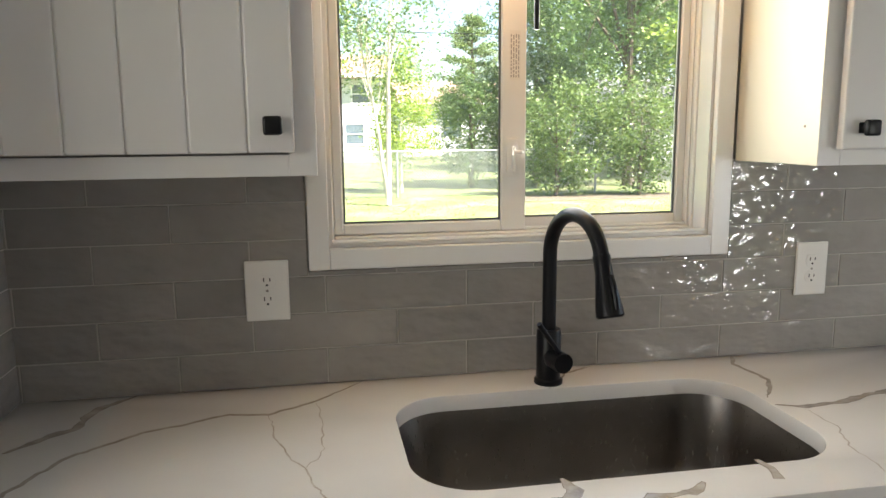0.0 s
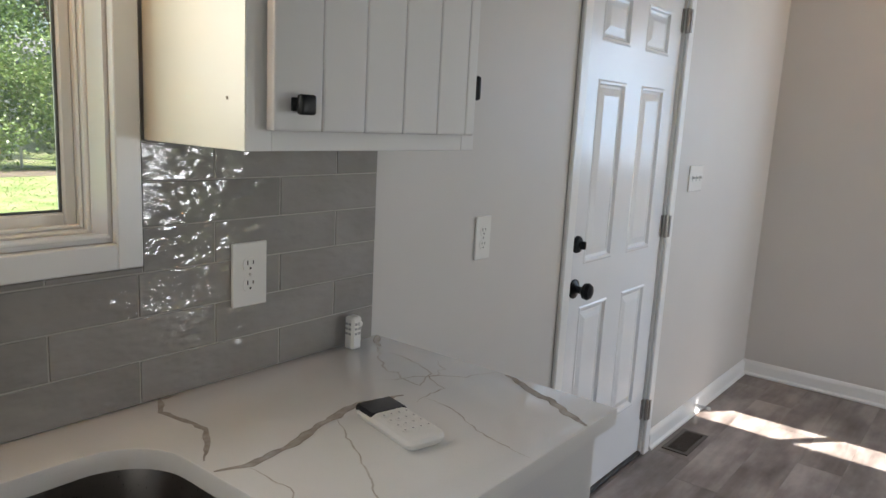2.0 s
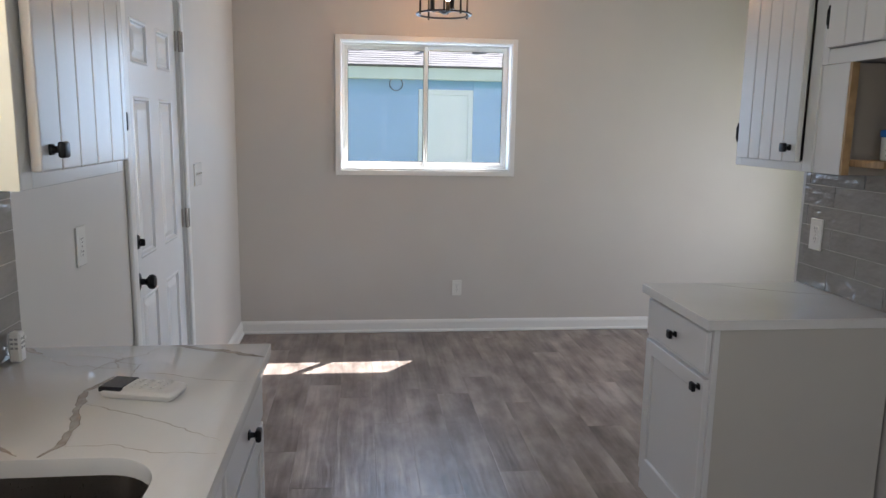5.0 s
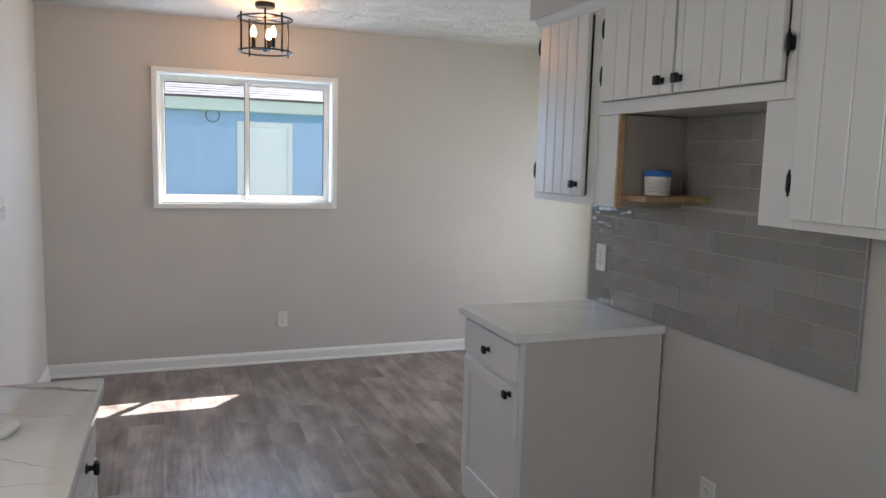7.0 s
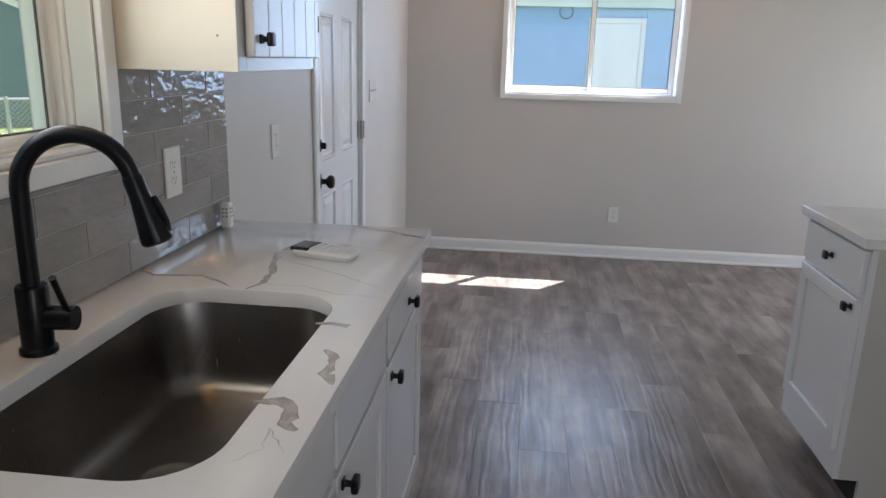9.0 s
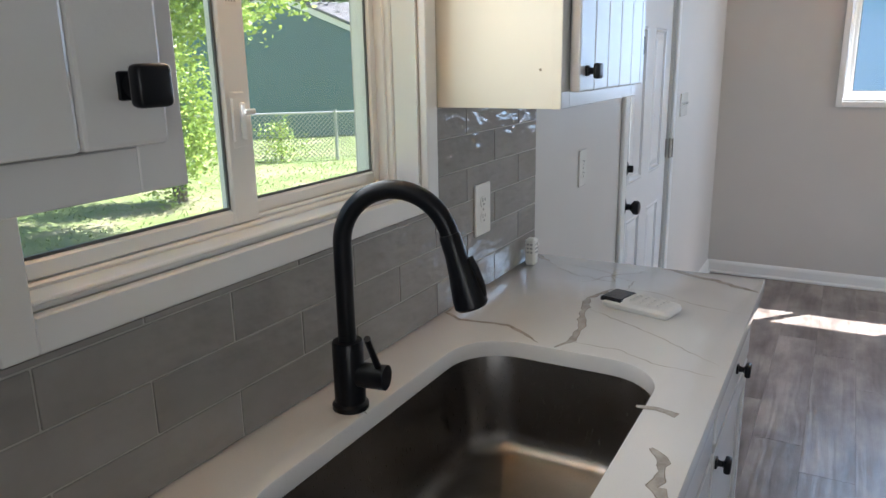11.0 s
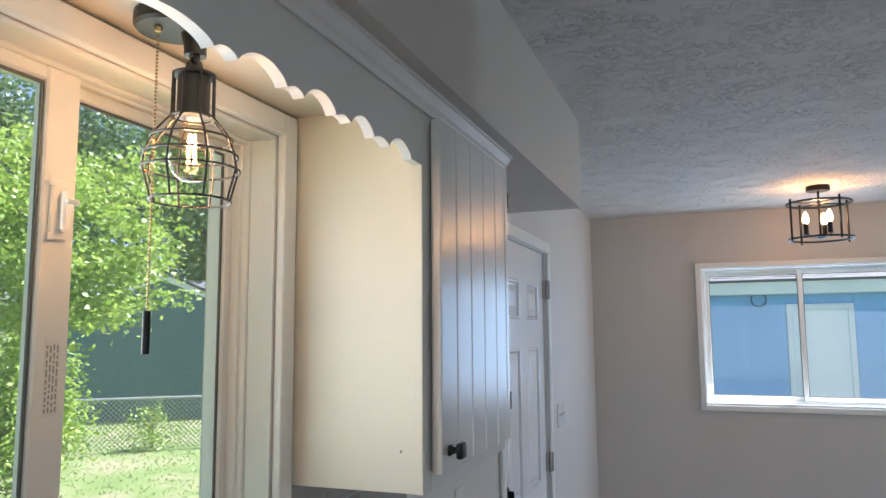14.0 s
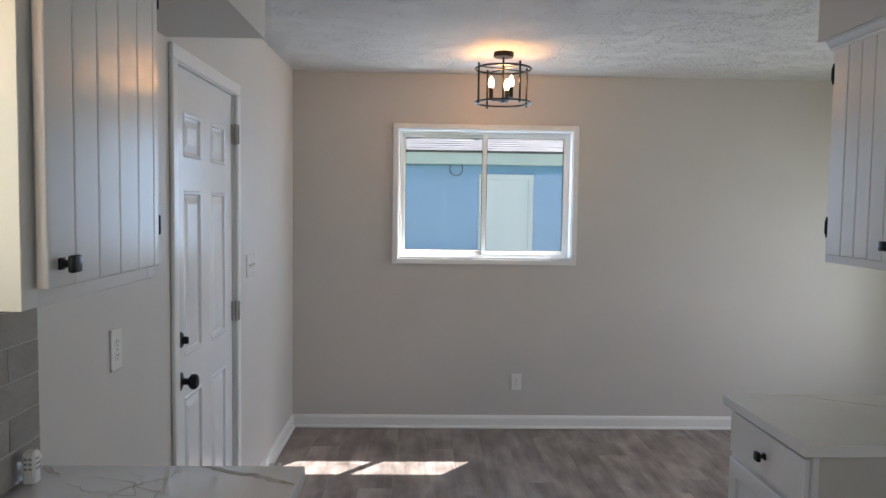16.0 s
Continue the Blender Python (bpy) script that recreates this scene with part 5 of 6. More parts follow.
def leaves(rng, centres, spread, n, size, droop=0.0):
    """Small bent leaf blades scattered in clumps."""
    k = rng.integers(0, len(centres), n)
    c = np.asarray(centres)[k] + rng.normal(0, 1, (n, 3)) * spread
    c[:, 2] -= droop * rng.random(n)
    d = rng.normal(0, 1, (n, 3))
    d[:, 2] *= 0.5
    d /= np.linalg.norm(d, axis=1)[:, None]
    e = np.cross(d, rng.normal(0, 1, (n, 3)))
    e /= np.linalg.norm(e, axis=1)[:, None]
    s = size * rng.uniform(0.6, 1.4, n)[:, None]
    p = np.stack([c, c + d * s * 0.5 + e * s * 0.28, c + d * s, c + d * s * 0.5 - e * s * 0.28], 1)
    return p.reshape(-1, 3).tolist(), np.arange(4 * n).reshape(-1, 4).tolist()


def tree(name, foot, stems, limbs, crown, leaf, bark, label, seed, category="tree"):
    """stems: list of (top point, base radius). limbs a stem: count. crown: (centre, radii, clumps, leaves, leaf size, clump spread)."""
    rng = np.random.default_rng(seed)
    t = thing(name, foot, label, category)
    bm = bmesh.new()
    centre, radii, clumps, n, size, spread = crown
    centres = []
    while len(centres) < clumps:
        u = rng.uniform(-1, 1, 3)
        q = np.linalg.norm(u)
        if 0.35 < q < 1.0 and rng.random() < 0.9:
            centres.append(np.asarray(centre) + u * np.asarray(radii) * rng.uniform(0.75, 1.12))
    for (tx, ty, tz), r in stems:
        pts = []
        for k in range(9):
            f = k / 8
            pts.append((foot[0] + (tx - foot[0]) * f ** 1.3 + rng.normal(0, 0.02) * tz * 0.15, foot[1] + (ty - foot[1]) * f + rng.normal(0, 0.02) * tz * 0.15, foot[2] + (tz - foot[2]) * f))
        tube(bm, pts, r, 8, r * 0.3)
        for k in range(limbs):
            a = Vector(pts[int(rng.integers(4, 9))])
            b = Vector(centres[int(rng.integers(0, len(centres)))])
            m = a.lerp(b, 0.5) + Vector((0, 0, 0.12 * (b - a).length))
            tube(bm, [a, a.lerp(m, 0.6), m, b], r * 0.32, 5, r * 0.06)
    part("trunk", bm, bark, t, "", True)
    v, f = leaves(rng, centres, spread, n, size)
    quads("crown", v, f, leaf, t)
    return t


tree("birch_tree", (1.73, 14.4, GZ), [((1.12, 14.3, 3.6), 0.050), ((1.90, 14.6, 5.4), 0.062)], 11, ((1.6, 14.6, 4.2), (1.7, 1.4, 2.0), 75, 8500, 0.07, 0.22), LEAF, BARK, "slender pale-barked tree with two trunks in the lawn", 11)
tree("leafy_shrub", (2.4, 17.6, GZ), [((2.4, 17.6, 1.6), 0.05)], 5, ((2.5, 17.8, 1.9), (0.75, 0.7, 1.6), 36, 11000, 0.075, 0.2), LIMELEAF, BARK, "bright lime-green shrub by the fence", 12, "shrub")
tree("leafy_tree", (-2.0, 21.0, GZ), [((-2.2, 21, 6.0), 0.16)], 8, ((-1.6, 20.5, 5.2), (3.6, 2.0, 2.4), 70, 9000, 0.15, 0.36), LIMELEAF, DARKBARK, "sunlit leafy tree at the side of the yard", 13)
tree("juniper", (4.6, 19.0, GZ), [((4.6, 19.0, 2.2), 0.10)], 4, ((4.7, 19.0, 1.6), (1.25, 1.0, 1.75), 90, 17000, 0.075, 0.22), LEAF, DARKBARK, "dark dense evergreen shrub behind the fence", 14, "shrub")
tree("juniper", (6.4, 18.6, GZ), [((6.4, 18.6, 3.0), 0.12)], 4, ((6.4, 18.6, 2.3), (1.3, 1.0, 2.4), 100, 14000, 0.09, 0.22), DARKLEAF, DARKBARK, "tall dark evergreen tree behind the fence", 15)
tree("leafy_shrub", (6.0, 15.6, GZ), [((6.0, 15.6, 1.8), 0.05), ((6.5, 15.5, 2.0), 0.05)], 7, ((6.3, 15.7, 1.35), (1.1, 0.7, 1.35), 60, 9000, 0.085, 0.18), OLIVELEAF, DARKBARK, "olive-green shrub growing over the fence", 16, "shrub")
tree("leafy_shrub", (8.1, 15.4, GZ), [((8.1, 15.4, 1.8), 0.06), ((8.5, 15.6, 2.1), 0.05)], 7, ((8.2, 15.6, 1.5), (1.3, 0.8, 1.6), 70, 10000, 0.085, 0.2), OLIVELEAF, DARKBARK, "tangled olive-green shrub along the fence", 17, "shrub")
tree("maple_tree", (9.2, 18.5, GZ), [((9.0, 18.4, 6.5), 0.20)], 12, ((8.4, 18.0, 5.4), (3.4, 2.4, 3.0), 95, 26000, 0.10, 0.30), LEAF, DARKBARK, "large leafy tree towering over the fence", 18)
tree("leafy_shrub", (5.75, 6.25, GZ), [((5.7, 6.2, 1.1), 0.03), ((5.95, 6.3, 1.3), 0.03)], 6, ((5.75, 6.2, 0.95), (0.55, 0.50, 0.95), 55, 9000, 0.06, 0.13), LIMELEAF, DARKBARK, "leafy green shrub at the foot of the lime tree", 20, "shrub")
tree("lime_tree", (5.9, 6.4, GZ), [((5.3, 5.9, 3.8), 0.09)], 12, ((4.75, 4.95, 2.5), (1.15, 1.1, 1.05), 110, 19000, 0.062, np.array([0.17, 0.17, 0.06])), LIMELEAF, DARKBARK, "lime-green tree with drooping branches near the window", 19)
for k, (x, y, z, r, s) in enumerate(((17, 20, 6.5, 4.2, 21), (23, 17, 7.0, 4.5, 22), (13, 27, 7.0, 4.5, 23), (30, 22, 8.0, 5.0, 24), (20, 28, 8.5, 5.0, 25))):
    tree("maple_tree", (x, y, GZ), [((x, y, z), 0.3)], 8, ((x, y, z), (r, r, r * 0.95), 90, 24000, 0.19, 0.62), LEAF if k % 2 else DARKLEAF, DARKBARK, "tall leafy tree beyond the neighbouring yards", s)


def pine():
    rng = np.random.default_rng(31)
    x, y = 9.2, 40.0
    t = thing("pine_tree", (x, y, GZ), "pale green pine with layered branches beyond the houses", "tree")
    bm = tube(bmesh.new(), [(x, y, GZ), (x + 0.1, y, 4.0), (x, y, 8.0)], 0.22, 8, 0.04)
    centres = []
    for k in range(46):
        u = (k + rng.random()) / 46
        z = 2.0 + 5.8 * u
        rad = (2.9 * (1 - u) ** 0.8 + 0.15) * rng.uniform(0.45, 1.15)
        a, rise = rng.uniform(0, 6.283), rad * rng.uniform(0.05, 0.35)
        p = [(x + rad * f * math.cos(a), y + rad * f * math.sin(a), z + rise * f * f) for f in (0.0, 0.5, 1.0)]
        tube(bm, p, 0.035, 5, 0.01)
        centres += [(x + rad * f * math.cos(a), y + rad * f * math.sin(a), z + rise * f * f) for f in (0.45, 0.65, 0.8, 0.92, 1.0)]
    part("trunk", bm, DARKBARK, t, "", True)
    v, f = leaves(rng, centres, np.array([0.24, 0.24, 0.08]), 16000, 0.13)
    quads("crown", v, f, OLIVELEAF, t)


pine()


def chain_fence(name, pts, hgt, label):
    """Galvanised posts, a top rail and crossed wires between the places given."""
    f = thing(name, (*pts[0], GZ), label, "fence")
    for (ax, ay), (bx, by) in zip(pts, pts[1:]):
        L = math.hypot(bx - ax, by - ay)
        ux, uy = (bx - ax) / L, (by - ay) / L
        n = max(1, round(L / 2.54))
        for k in range(n):
            x, y = ax + (bx - ax) * k / n, ay + (by - ay) * k / n
            part("post", rod(bmesh.new(), (x, y, GZ - 0.02), (x, y, GZ + hgt + 0.04), 0.028, 10), GALV, f)
        part("rail", rod(bmesh.new(), (ax, ay, GZ + hgt), (bx, by, GZ + hgt), 0.020, 8), GALV, f)
        v, q = [], []
        step, w = 0.075, 0.0065
        for k in range(-int(hgt / step), int(L / step)):
            for s in (0, 1):
                s0, s1 = k * step, k * step + hgt
                z0, z1 = (0.0, hgt) if s == 0 else (hgt, 0.0)
                if s1 <= 0 or s0 >= L:
                    continue
                c0, c1 = max(s0, 0), min(s1, L)
                zz0 = z0 + (z1 - z0) * (c0 - s0) / hgt
                zz1 = z0 + (z1 - z0) * (c1 - s0) / hgt
                i = len(v)
                v += [(ax + ux * c0, ay + uy * c0, GZ + zz0 - w), (ax + ux * c1, ay + uy * c1, GZ + zz1 - w), (ax + ux * c1, ay + uy * c1, GZ + zz1 + w), (ax + ux * c0, ay + uy * c0, GZ + zz0 + w)]
                q.append((i, i + 1, i + 2, i + 3))
        quads("wire_mesh", v, q, GALV, f)


chain_fence("chain_fence", [(-3.0, 16.2), (9.86, 16.3)], 1.12, "galvanised chain-link fence at the back of the yard")
chain_fence("chain_fence", [(6.9, 10.6), (9.86, 6.95), (14.5, 1.2)], 0.80, "low galvanised chain-link fence beside the yard")
# weathered post wrapped in vines
vp = thing("fence_post", (0.39, 16.0, GZ), "thick weathered post overgrown with vines", "post")
part("post", rod(bmesh.new(), (0.39, 16.0, GZ - 0.02), (0.40, 16.0, GZ + 1.45), 0.10, 12, 0.09), BARK, vp)
rngv = np.random.default_rng(41)
v, f = leaves(rngv, [(0.22 + 0.34 * rngv.random(), 15.9, GZ + 1.1 * rngv.random() ** 1.3) for _ in range(24)], 0.09, 1000, 0.08)
quads("vine", v, f, LEAF, vp)
solid("mulch_bed", boxes((4.9, 10.2, 14.5, 15.9, GZ - 0.03, GZ - 0.008), bevel=0.005), MULCH, "brown mulch and fallen leaves under the shrubs", "mulch", "structure")


def clapboards(parent, to_world, a0, a1, z0, z1, step, mat, holes=()):
    """Lapped boards, each an object, on a wall given by to_world(along, out, up)."""
    z = z0
    while z < z1 - 0.01:
        zt = min(z + step, z1)
        spans = [(a0, a1)]
        for h0, h1, g0, g1 in holes:
            if g0 < zt and g1 > z:
                spans = [s for p, q in spans for s in ((p, min(q, h0)), (max(p, h1), q)) if s[1] - s[0] > 0.02]
        for p, q in spans:
            bm = bmesh.new()
            sec = ((0.0, z), (0.028, z), (0.010, zt), (0.0, zt))
            vs = [[bm.verts.new(to_world(a, o, zz)) for o, zz in sec] for a in (p, q)]
            for k in range(4):
                bm.faces.new((vs[0][k], vs[0][(k + 1) % 4], vs[1][(k + 1) % 4], vs[1][k]))
            bm.faces.new(vs[0][::-1])
            bm.faces.new(vs[1])
            part("board", bm, mat, parent)
        z += step


def shingles(name, parent, to_roof, a0, a1, length, mat, course=0.14, width=0.30, seed=1):
    """Courses of thin shingles: to_roof(along, up the slope, lift)."""
    rng = random.Random(seed)
    v, f = [], []
    n = int(length / course)
    for i in range(n):
        a = a0 - rng.random() * width
        while a < a1:
            b = a + width * rng.uniform(0.75, 1.25)
            p, q = max(a, a0), min(b, a1)
            if q - p > 0.01:
                s0, s1 = i * course, i * course + course * 1.25
                lift = 0.007 + rng.uniform(-0.002, 0.003)
                k = len(v)
                v += [to_roof(p + 0.004, s0, lift), to_roof(q - 0.004, s0, lift), to_roof(q - 0.004, s1, 0.002), to_roof(p + 0.004, s1, 0.002), to_roof(p + 0.004, s0, 0.0), to_roof(q - 0.004, s0, 0.0)]
                f += [(k, k + 1, k + 2, k + 3), (k, k + 4, k + 5, k + 1)]
            a = b
    quads(name, v, f, mat, parent)


def east_neighbour():
    X, y0, y1, zt = 9.5, -7.5, 3.0, 2.10
    h = thing("neighbour_house", (X + 3, (y0 + y1) / 2, GZ), "blue lap-sided neighbouring house with grey shingle roof", "house")
    part("wall", boxes((X, X + 6.0, y0, y1, GZ - 0.02, zt)), BLUESIDING, h)
    clapboards(h, lambda a, o, z: (X - 0.0005 - o, a, z), y0, y1, GZ, zt, 0.205, BLUESIDING, [(-2.34, -1.605, GZ, 1.975)])
    bm = boxes((X - 0.035, X - 0.001, -2.335, -2.27, GZ, 1.97), (X - 0.035, X - 0.001, -1.675, -1.61, GZ, 1.97), (X - 0.035, X - 0.001, -2.27, -1.675, 1.90, 1.97), bevel=0.004)
    door_white = paint("side_door_paint", (0.50, 0.60, 0.74), 0.4)
    part("door_casing", bm, door_white, h)
    part("door", boxes((X - 0.018, X - 0.001, -2.2695, -1.6755, GZ, 1.8995)), door_white, h, "plain white side door")
    part("fascia", boxes((X - 0.17, X - 0.11, y0 - 0.3, y1 + 0.3, 2.085, 2.25), bevel=0.008), FASCIA, h, "pale green gutter board")
    part("eave_soffit", boxes((X - 0.11, X, y0 - 0.3, y1 + 0.3, 2.10, 2.115)), FASCIA, h)
    ang = math.atan(0.30)
    x_e, z_e = X - 0.19, 2.257
    roof = bmesh.new()
    L = 4.2
    c = [(x_e, z_e), (x_e + L * math.cos(ang), z_e + L * math.sin(ang)), (x_e + L * math.cos(ang), z_e + L * math.sin(ang) - 0.06), (x_e, z_e - 0.02)]
    vs = [[roof.verts.new((p, y, q - 0.003)) for p, q in c] for y in (y0 - 0.3, y1 + 0.3)]
    for k in range(4):
        roof.faces.new((vs[0][k], vs[0][(k + 1) % 4], vs[1][(k + 1) % 4], vs[1][k]))
    roof.faces.new(vs[0][::-1])
    roof.faces.new(vs[1])
    rf = part("roof", roof, GREYSHINGLE, h)
    shingles("shingles", rf, lambda a, s, lift: (x_e + s * math.cos(ang) - lift * math.sin(ang), a, z_e + s * math.sin(ang) + lift * math.cos(ang)), y0 - 0.3, y1 + 0.3, L, GREYSHINGLE, 0.14, 0.30, 2)
    for (x, y, r, hh, mat) in ((10.25, -2.555, 0.055, 0.20, GALV), (10.15, -1.735, 0.032, 0.26, GALV)):
        zb = z_e + (x - x_e) * 0.30
        bm = lathe(bmesh.new(), (x, y, zb - 0.02), [(r * 2.2, 0.0), (r * 2.0, 0.03), (r * 1.15, 0.09), (r, 0.11), (r, hh), (r * 0.9, hh + 0.005)], seg=16)
        part("vent_pipe", bm, mat, h, "", True)
    bm = bmesh.new()
    tube(bm, [(X - 0.045, a, 2.085 - 0.012 * math.sin((a + 0.4) * 2.0)) for a in [3.0 - 0.2 * k for k in range(23)]], 0.008, 6)
    tube(bm, [(X - 0.05, -1.31 + 0.085 * math.cos(k * 0.2618), 2.03 + 0.085 * math.sin(k * 0.2618)) for k in range(25)], 0.006, 6)
    part("cable", bm, BLACK, h, "loose black cable with a hanging loop")


east_neighbour()


def gable_shed():
    """Teal shed seen end-on beyond the side fence."""
    c = Vector((12.54, 10.5, GZ))
    dirv = Vector((0.751, 0.661, 0)).normalized()
    lat = Vector((dirv.y, -dirv.x, 0))
    half, apex, eave, deep = 2.7, 2.92, 1.76, 5.0
    s = thing("garden_shed", c, "teal lap-sided shed with white rake boards behind the fence", "shed")

    def at(a, o, z):
        p = c + lat * a - dirv * o
        return (p.x, p.y, z)
    bm = bmesh.new()
    prof = [(-half, GZ - 0.02), (half, GZ - 0.02), (half, eave), (0, apex), (-half, eave)]
    vs = [[bm.verts.new(at(a, o, z)) for a, z in prof] for o in (0, -deep)]
    for k in range(5):
        bm.faces.new((vs[0][k], vs[0][(k + 1) % 5], vs[1][(k + 1) % 5], vs[1][k]))
    bm.faces.new(vs[0][::-1])
    bm.faces.new(vs[1])
    part("wall", bm, TEALSIDING, s)
    z = GZ
    while z < apex - 0.1:
        zt = min(z + 0.2, apex - 0.04)
        w = half if zt <= eave else half * (apex - zt) / (apex - eave)
        bm = bmesh.new()
        vv = [[bm.verts.new(at(a, o, zz)) for o, zz in ((0.0005, z), (0.026, z), (0.010, zt), (0.0005, zt))] for a in (-w, w)]
        for k in range(4):
            bm.faces.new((vv[0][k], vv[0][(k + 1) % 4], vv[1][(k + 1) % 4], vv[1][k]))
        bm.faces.new(vv[0][::-1])
        bm.faces.new(vv[1])
        part("board", bm, TEALSIDING, s)
        z += 0.2
    slope = (apex - eave) / half
    for sg in (-1, 1):
        for nm, o0, o1, up0, up1, mat in (("rake_board", 0.03, 0.06, -0.07, 0.06, TRIM), ("roof", 0.12, -deep - 0.1, 0.062, 0.12, GREYSHINGLE)):
            bm = bmesh.new()
            e = half + 0.25
            vv = [[bm.verts.new(at(sg * a, o, apex - slope * a + u)) for a, u in ((0, up0), (e, up0), (e, up1), (0, up1))] for o in (o0, o1)]
            for k in range(4):
                bm.faces.new((vv[0][k], vv[0][(k + 1) % 4], vv[1][(k + 1) % 4], vv[1][k]))
            bm.faces.new(vv[0][::-1])
            bm.faces.new(vv[1])
            part(nm, bm, mat, s)


gable_shed()


def low_roof():
    """The pale roof of a longer building that rises behind the shed."""
    c = Vector((12.54, 10.5, GZ))
    d = Vector((0.751, 0.661, 0)).normalized()
    lat = Vector((d.y, -d.x, 0))
    h = thing("long_building", c + d * 7.0 + lat * 4, "long building with a pale shingle roof behind the shed", "house")

    def at(a, o, z):
        p = c + lat * a + d * o
        return (p.x, p.y, z)
    bm = bmesh.new()
    prof = [(5.6, 2.1), (5.6, 2.2), (8.0, 3.38), (10.4, 2.2), (10.4, 2.1)]
    vs = [[bm.verts.new(at(a, o, z)) for o, z in prof] for a in (0.1, 9.0)]
    for k in range(5):
        bm.faces.new((vs[0][k], vs[0][(k + 1) % 5], vs[1][(k + 1) % 5], vs[1][k]))
    bm.faces.new(vs[0][::-1])
    bm.faces.new(vs[1])
    roof = part("roof", bm, GREYSHINGLE, h)
    ang = math.atan2(1.18, 2.4)
    shingles("shingles", roof, lambda a, s_, lift: at(a, 5.6 + s_ * math.cos(ang) - lift * math.sin(ang), 2.203 + s_ * math.sin(ang) + lift * math.cos(ang)), 0.1, 9.0, 2.67, GREYSHINGLE, 0.14, 0.3, 5)
    bm = bmesh.new()
    vs = [[bm.verts.new(at(a, o, z)) for o, z in ((5.9, GZ - 0.02), (10.1, GZ - 0.02), (10.1, 2.1), (5.9, 2.1))] for a in (0.3, 8.8)]
    for k in range(4):
        bm.faces.new((vs[0][k], vs[0][(k + 1) % 4], vs[1][(k + 1) % 4], vs[1][k]))
    bm.faces.new(vs[0][::-1])
    bm.faces.new(vs[1])
    part("wall", bm, TEALSIDING, h)


low_roof()
tree("leafy_shrub", (9.35, 7.75, GZ), [((9.35, 7.75, 0.5), 0.02)], 3, ((9.35, 7.75, 0.16), (0.42, 0.36, 0.34), 16, 700, 0.06, 0.09), LIMELEAF, DARKBARK, "weedy green shrub at the foot of the side fence", 51, "shrub")

def far_house(name, x0, x1, y0, zt, mat, roofmat, label, windows, pitch=0.42, deep=8.0, base=GZ):
    h = thing(name, ((x0 + x1) / 2, y0 + deep / 2, base), label, "house", "houses beyond the fence")
    part("wall", boxes((x0, x1, y0, y0 + deep, base - 0.02, zt)), mat, h)
    z = base
    bm = bmesh.new()
    while z < zt - 0.05:
        box(bm, x0, x1, y0 - 0.02, y0 - 0.001, z, min(z + 0.185, zt))
        z += 0.2
    part("siding", bm, mat, h)
    bm = bmesh.new()
    prof = [(y0 - 0.6, zt - 0.05), (y0 - 0.6, zt + 0.10), (y0 + deep / 2, zt + 0.1 + pitch * (deep / 2 + 0.6)), (y0 + deep + 0.6, zt + 0.1), (y0 + deep + 0.6, zt - 0.05)]
    vs = [[bm.verts.new((x, y, z)) for y, z in prof] for x in (x0 - 0.4, x1 + 0.4)]
    for k in range(5):
        bm.faces.new((vs[0][k], vs[0][(k + 1) % 5], vs[1][(k + 1) % 5], vs[1][k]))
    bm.faces.new(vs[0][::-1])
    bm.faces.new(vs[1])
    roof = part("roof", bm, roofmat, h)
    ang = math.atan(pitch)
    shingles("shingles", roof, lambda a, s, lift: (a, y0 - 0.6 + s * math.cos(ang) - lift * math.sin(ang), zt + 0.103 + s * math.sin(ang) + lift * math.cos(ang)), x0 - 0.4, x1 + 0.4, (deep / 2 + 0.6) / math.cos(ang), roofmat, 0.2, 0.45, 7)
    part("gutter", boxes((x0 - 0.4, x1 + 0.4, y0 - 0.68, y0 - 0.601, zt - 0.02, zt + 0.11)), TRIM, h)
    for wx, wz, ww, wh in windows:
        bm = boxes((wx, wx + ww, y0 - 0.06, y0 - 0.0205, wz, wz + 0.08), (wx, wx + ww, y0 - 0.06, y0 - 0.0205, wz + wh - 0.08, wz + wh), (wx, wx + 0.08, y0 - 0.06, y0 - 0.0205, wz + 0.08, wz + wh - 0.08), (wx + ww - 0.08, wx + ww, y0 - 0.06, y0 - 0.0205, wz + 0.08, wz + wh - 0.08), (wx + 0.08, wx + ww - 0.08, y0 - 0.055, y0 - 0.0205, wz + wh / 2 - 0.03, wz + wh / 2 + 0.03))
        w = part("window", bm, TRIM, h)
        part("pane", boxes((wx + 0.075, wx + ww - 0.075, y0 - 0.035, y0 - 0.0205, wz + 0.075, wz + wh - 0.075)), paint("dark_house_pane", (0.10, 0.13, 0.16), 0.08, 0, 0.1) if "dark_house_pane" not in bpy.data.materials else bpy.data.materials["dark_house_pane"], w)


far_house("white_house", -14.0, 4.2, 38.0, 4.3, WHITESIDING, REDSHINGLE, "white two-storey house with a faded red roof beyond the fence", [(1.8, 0.75, 1.1, 1.2), (-1.5, 0.75, 1.3, 1.2), (-1.2, 2.9, 1.6, 1.1), (2.2, 2.9, 1.2, 1.1)], 0.30, 9.0)
far_house("tan_house", 6.0, 13.5, 46.0, 3.2, WHITESIDING, REDSHINGLE, "low pale house with a tan roof between the trees", [(8.5, 1.0, 1.4, 1.2)], 0.35, 8.0)
far_house("white_house", 13.5, 21.0, 34.0, 2.6, WHITESIDING, GREYSHINGLE, "white house glimpsed behind the shrubs", [(15.0, 0.9, 1.4, 1.1)], 0.35, 8.0)


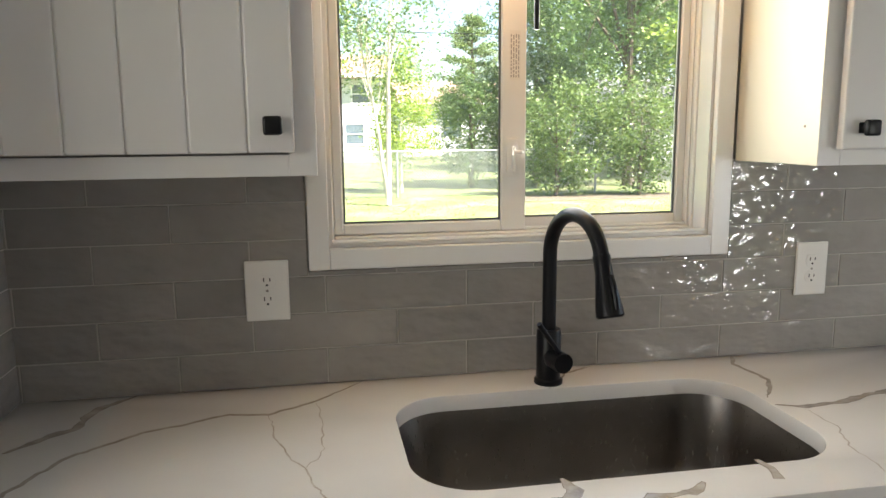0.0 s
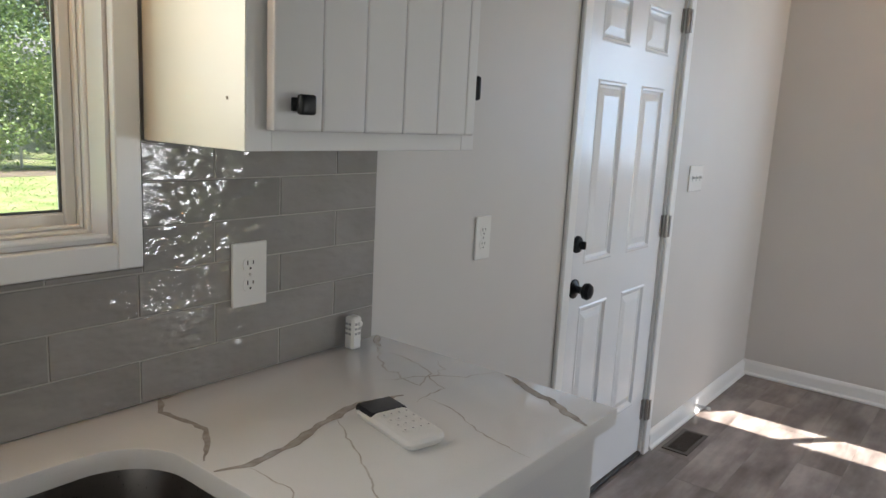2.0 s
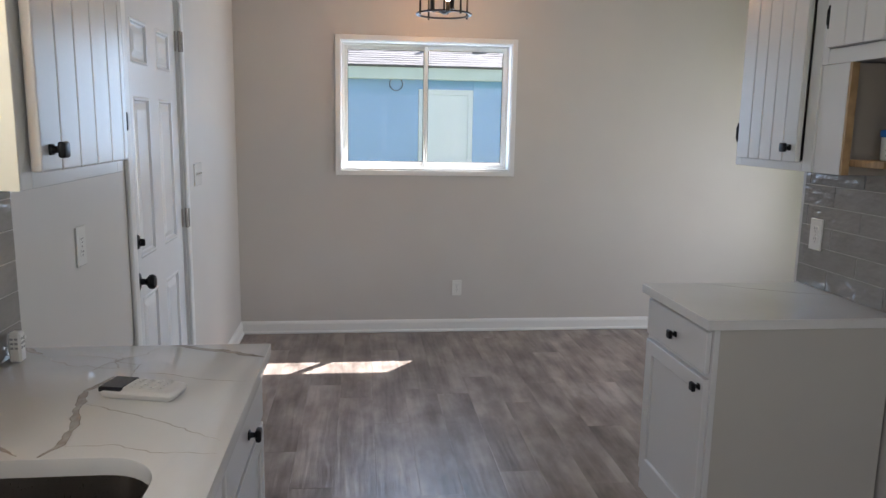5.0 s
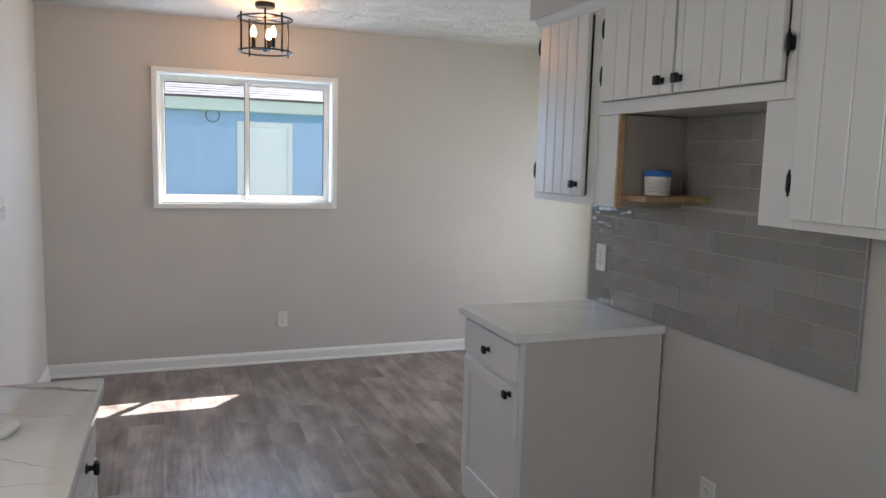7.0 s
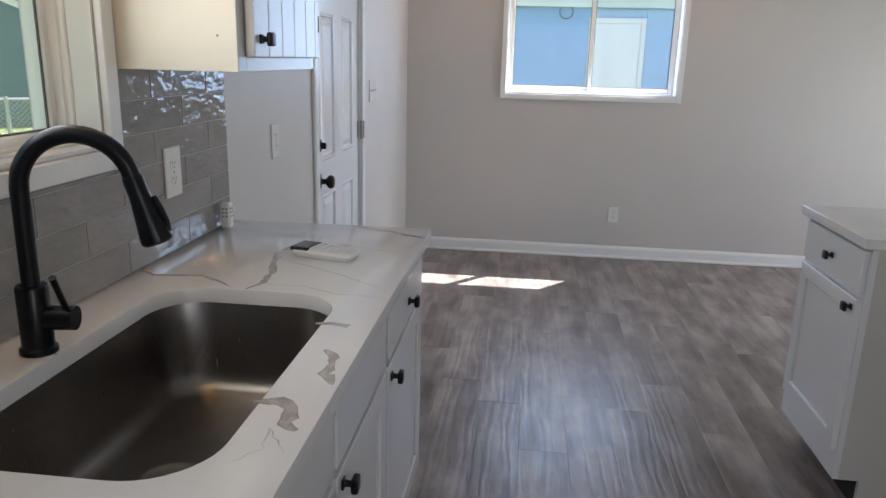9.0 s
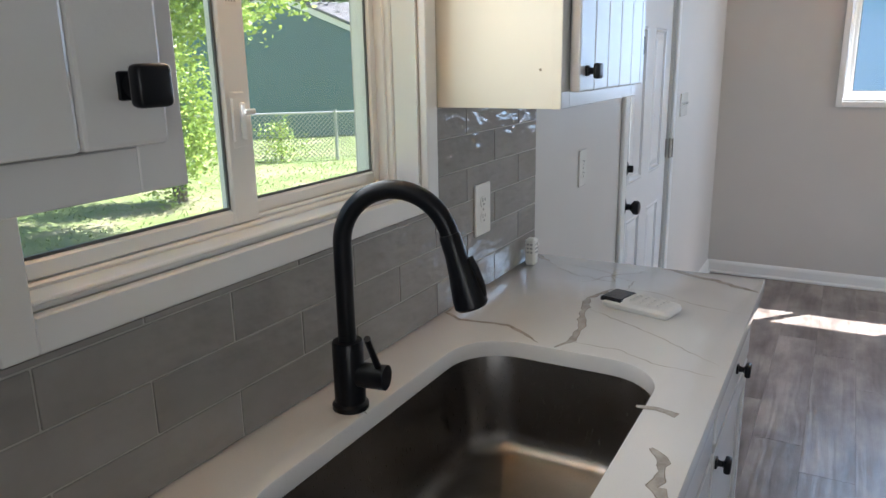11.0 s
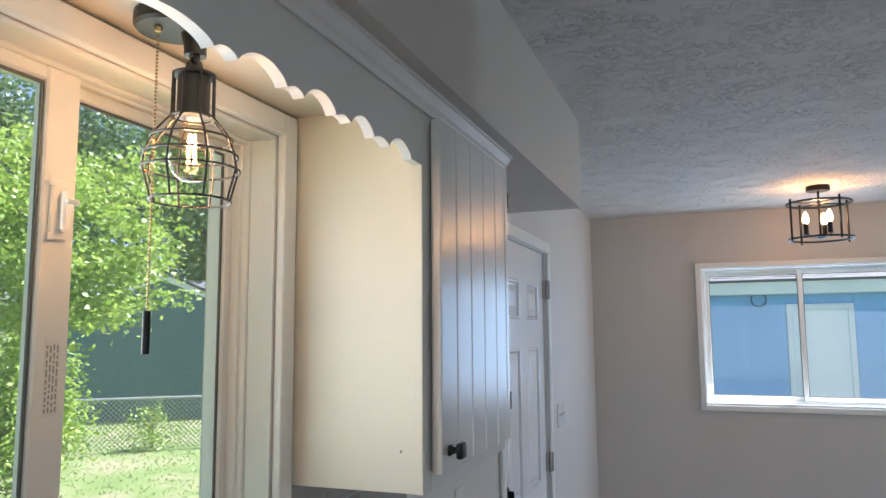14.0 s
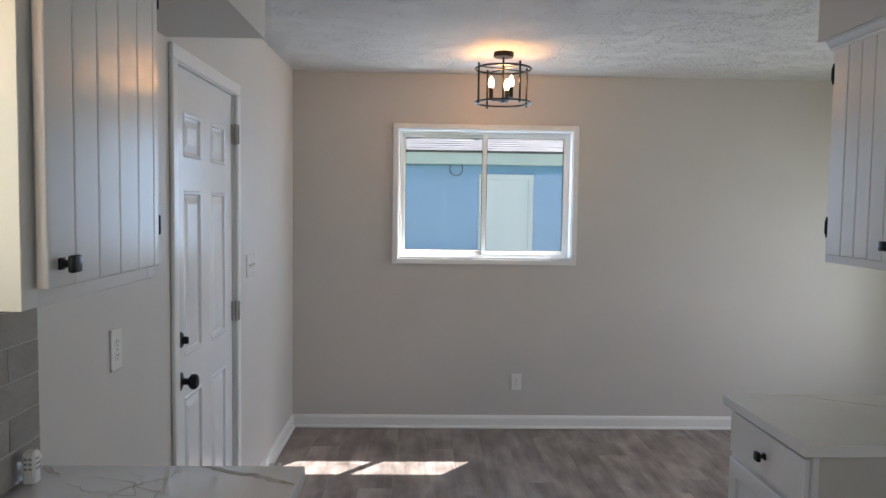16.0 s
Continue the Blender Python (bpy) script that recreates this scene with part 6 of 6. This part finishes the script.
def utility_wire():
    bm = tube(bmesh.new(), [(-30 + k * 4, 33 + k * 0.1, 6.6 - 0.5 * math.sin(math.pi * k / 20)) for k in range(21)], 0.02, 6)
    solid("utility_wire", bm, BLACK, "thin black overhead utility wire", "wire")


utility_wire()


# ---- tiles and planks, piece by piece ----
def tile_mesh(w, h, t=0.009):
    bm = bmesh.new()
    box(bm, -w / 2, w / 2, -t, 0, -h / 2, h / 2, 0.0009, 1)
    return mesh_from("tile", bm, TILE)


TILE_CACHE = {}


def tiled(backing, a0, a1, z0, z1, pitch_w, pitch_h, origin, to_world, turn, holes=(), shift=0.5):
    """Running-bond tiles on a backing; to_world(along, up) gives the back of a tile, turn its angle about z."""
    joint = 0.0028
    rows = int(math.ceil((z1 - z0) / pitch_h - 1e-6))
    rng = random.Random(8)
    for r in range(rows):
        zb, ztp = z0 + r * pitch_h, min(z0 + (r + 1) * pitch_h, z1)
        off = origin + (shift * pitch_w if r % 2 else 0)
        k = math.floor((a0 - off) / pitch_w)
        while off + k * pitch_w < a1 - 0.004:
            pieces = [(max(off + k * pitch_w, a0), min(off + (k + 1) * pitch_w, a1), zb, ztp)]
            for h0, h1, g0, g1 in holes:
                cut = []
                for p, q, u, w in pieces:
                    if q <= h0 or p >= h1 or w <= g0 or u >= g1:
                        cut.append((p, q, u, w))
                        continue
                    if p < h0:
                        cut.append((p, h0, u, w))
                    if q > h1:
                        cut.append((h1, q, u, w))
                    m0, m1 = max(p, h0), min(q, h1)
                    if u < g0:
                        cut.append((m0, m1, u, g0))
                    if w > g1:
                        cut.append((m0, m1, g1, w))
                pieces = cut
            for p, q, u, w in pieces:
                tw, th = q - p - joint, w - u - joint
                if tw < 0.006 or th < 0.006:
                    continue
                key = (round(tw, 3), round(th, 3))
                if key not in TILE_CACHE:
                    TILE_CACHE[key] = tile_mesh(tw, th)
                ob = new("tile", TILE_CACHE[key])
                ob.parent = backing
                x, y, z = to_world((p + q) / 2, (u + w) / 2)
                o = place_of(backing)
                ob.location = (x - o.x, y - o.y, z - o.z)
                ob.rotation_euler = (radians(rng.uniform(-0.25, 0.25)), 0, turn + radians(rng.uniform(-0.25, 0.25)))
            k += 1


PW, PH = 0.2965, 0.0765
TB = CT + 0.0015
back_n = solid("backsplash_north", boxes((-0.453, 1.611, -0.0108, -0.0003, TB, W1[2] - 0.045), (-0.453, W1[0] - 0.045, -0.0108, -0.0003, W1[2] - 0.045, 1.373), (W1[1] + 0.045, 1.611, -0.0108, -0.0003, W1[2] - 0.045, 1.373)), GROUT, "grey glazed subway tile backsplash behind the sink", "backsplash", "structure")
tiled(back_n, -0.4535, 1.612, TB, 1.372, PW, PH, 0.154 - 3 * PW, lambda a, z: (a, -0.0035, z), 0.0, [(W1[0] - 0.044, W1[1] + 0.044, W1[2] - 0.044, 3.0)])
back_s = solid("backsplash_south", boxes((0.985, 2.352, -2.5545, -2.5442, TB, 1.373), (1.072, 1.747, -2.5545, -2.5442, 1.3735, 1.700)), GROUT, "grey glazed subway tile backsplash in the range space", "backsplash", "structure")
tiled(back_s, 0.985, 2.352, TB, 1.372, PW, PH, 0.985, lambda a, z: (a, -2.5515, z), math.pi)
tiled(back_s, 1.073, 1.746, TB + 6 * PH, 1.700, PW, PH, 0.985, lambda a, z: (a, -2.5515, z), math.pi)
solid("tile_edge_trim", boxes((0.9805, 0.9845, -2.5545, -2.5418, TB - 0.004, 1.373), (0.9845, 1.80, -2.5545, -2.5418, TB - 0.0045, TB - 0.0005)), GALV, "thin metal trim at the edge of the backsplash", "trim", "structure")
back_w = solid("backsplash_west", boxes((-0.4547, -0.4442, -0.62, -0.0128, TB, 1.373)), GROUT, "grey glazed subway tiles on the partition wall", "backsplash", "structure")
tiled(back_w, -0.62, -0.0125, TB, 1.372, PW, PH, -0.10, lambda a, z: (-0.4515, a, z), math.pi / 2)

PLANK_MESHES = {}


def planks():
    rng = random.Random(3)
    w, L = 0.181, 1.22
    y = Y_S
    while y < -0.001:
        yb = min(y + w, -0.0005)
        x = X_W - rng.random() * L
        while x < X_E:
            a, b = max(x, X_W), min(x + L, X_E)
            if y < -2.66:
                a = max(a, 2.27)
            if b - a > 0.02:
                key = (round(b - a, 3), round(yb - y, 3))
                if key not in PLANK_MESHES:
                    bm = bmesh.new()
                    box(bm, -(b - a) / 2 + 0.0002, (b - a) / 2 - 0.0002, -(yb - y) / 2 + 0.0002, (yb - y) / 2 - 0.0002, -0.005, 0.0, 0.0004)
                    PLANK_MESHES[key] = mesh_from("plank", bm, PLANK)
                ob = new("plank", PLANK_MESHES[key])
                ob.parent = floor
                o = place_of(floor)
                ob.location = ((a + b) / 2 - o.x, (y + yb) / 2 - o.y, 0.0 - o.z)
            x += L
        y += w


planks()
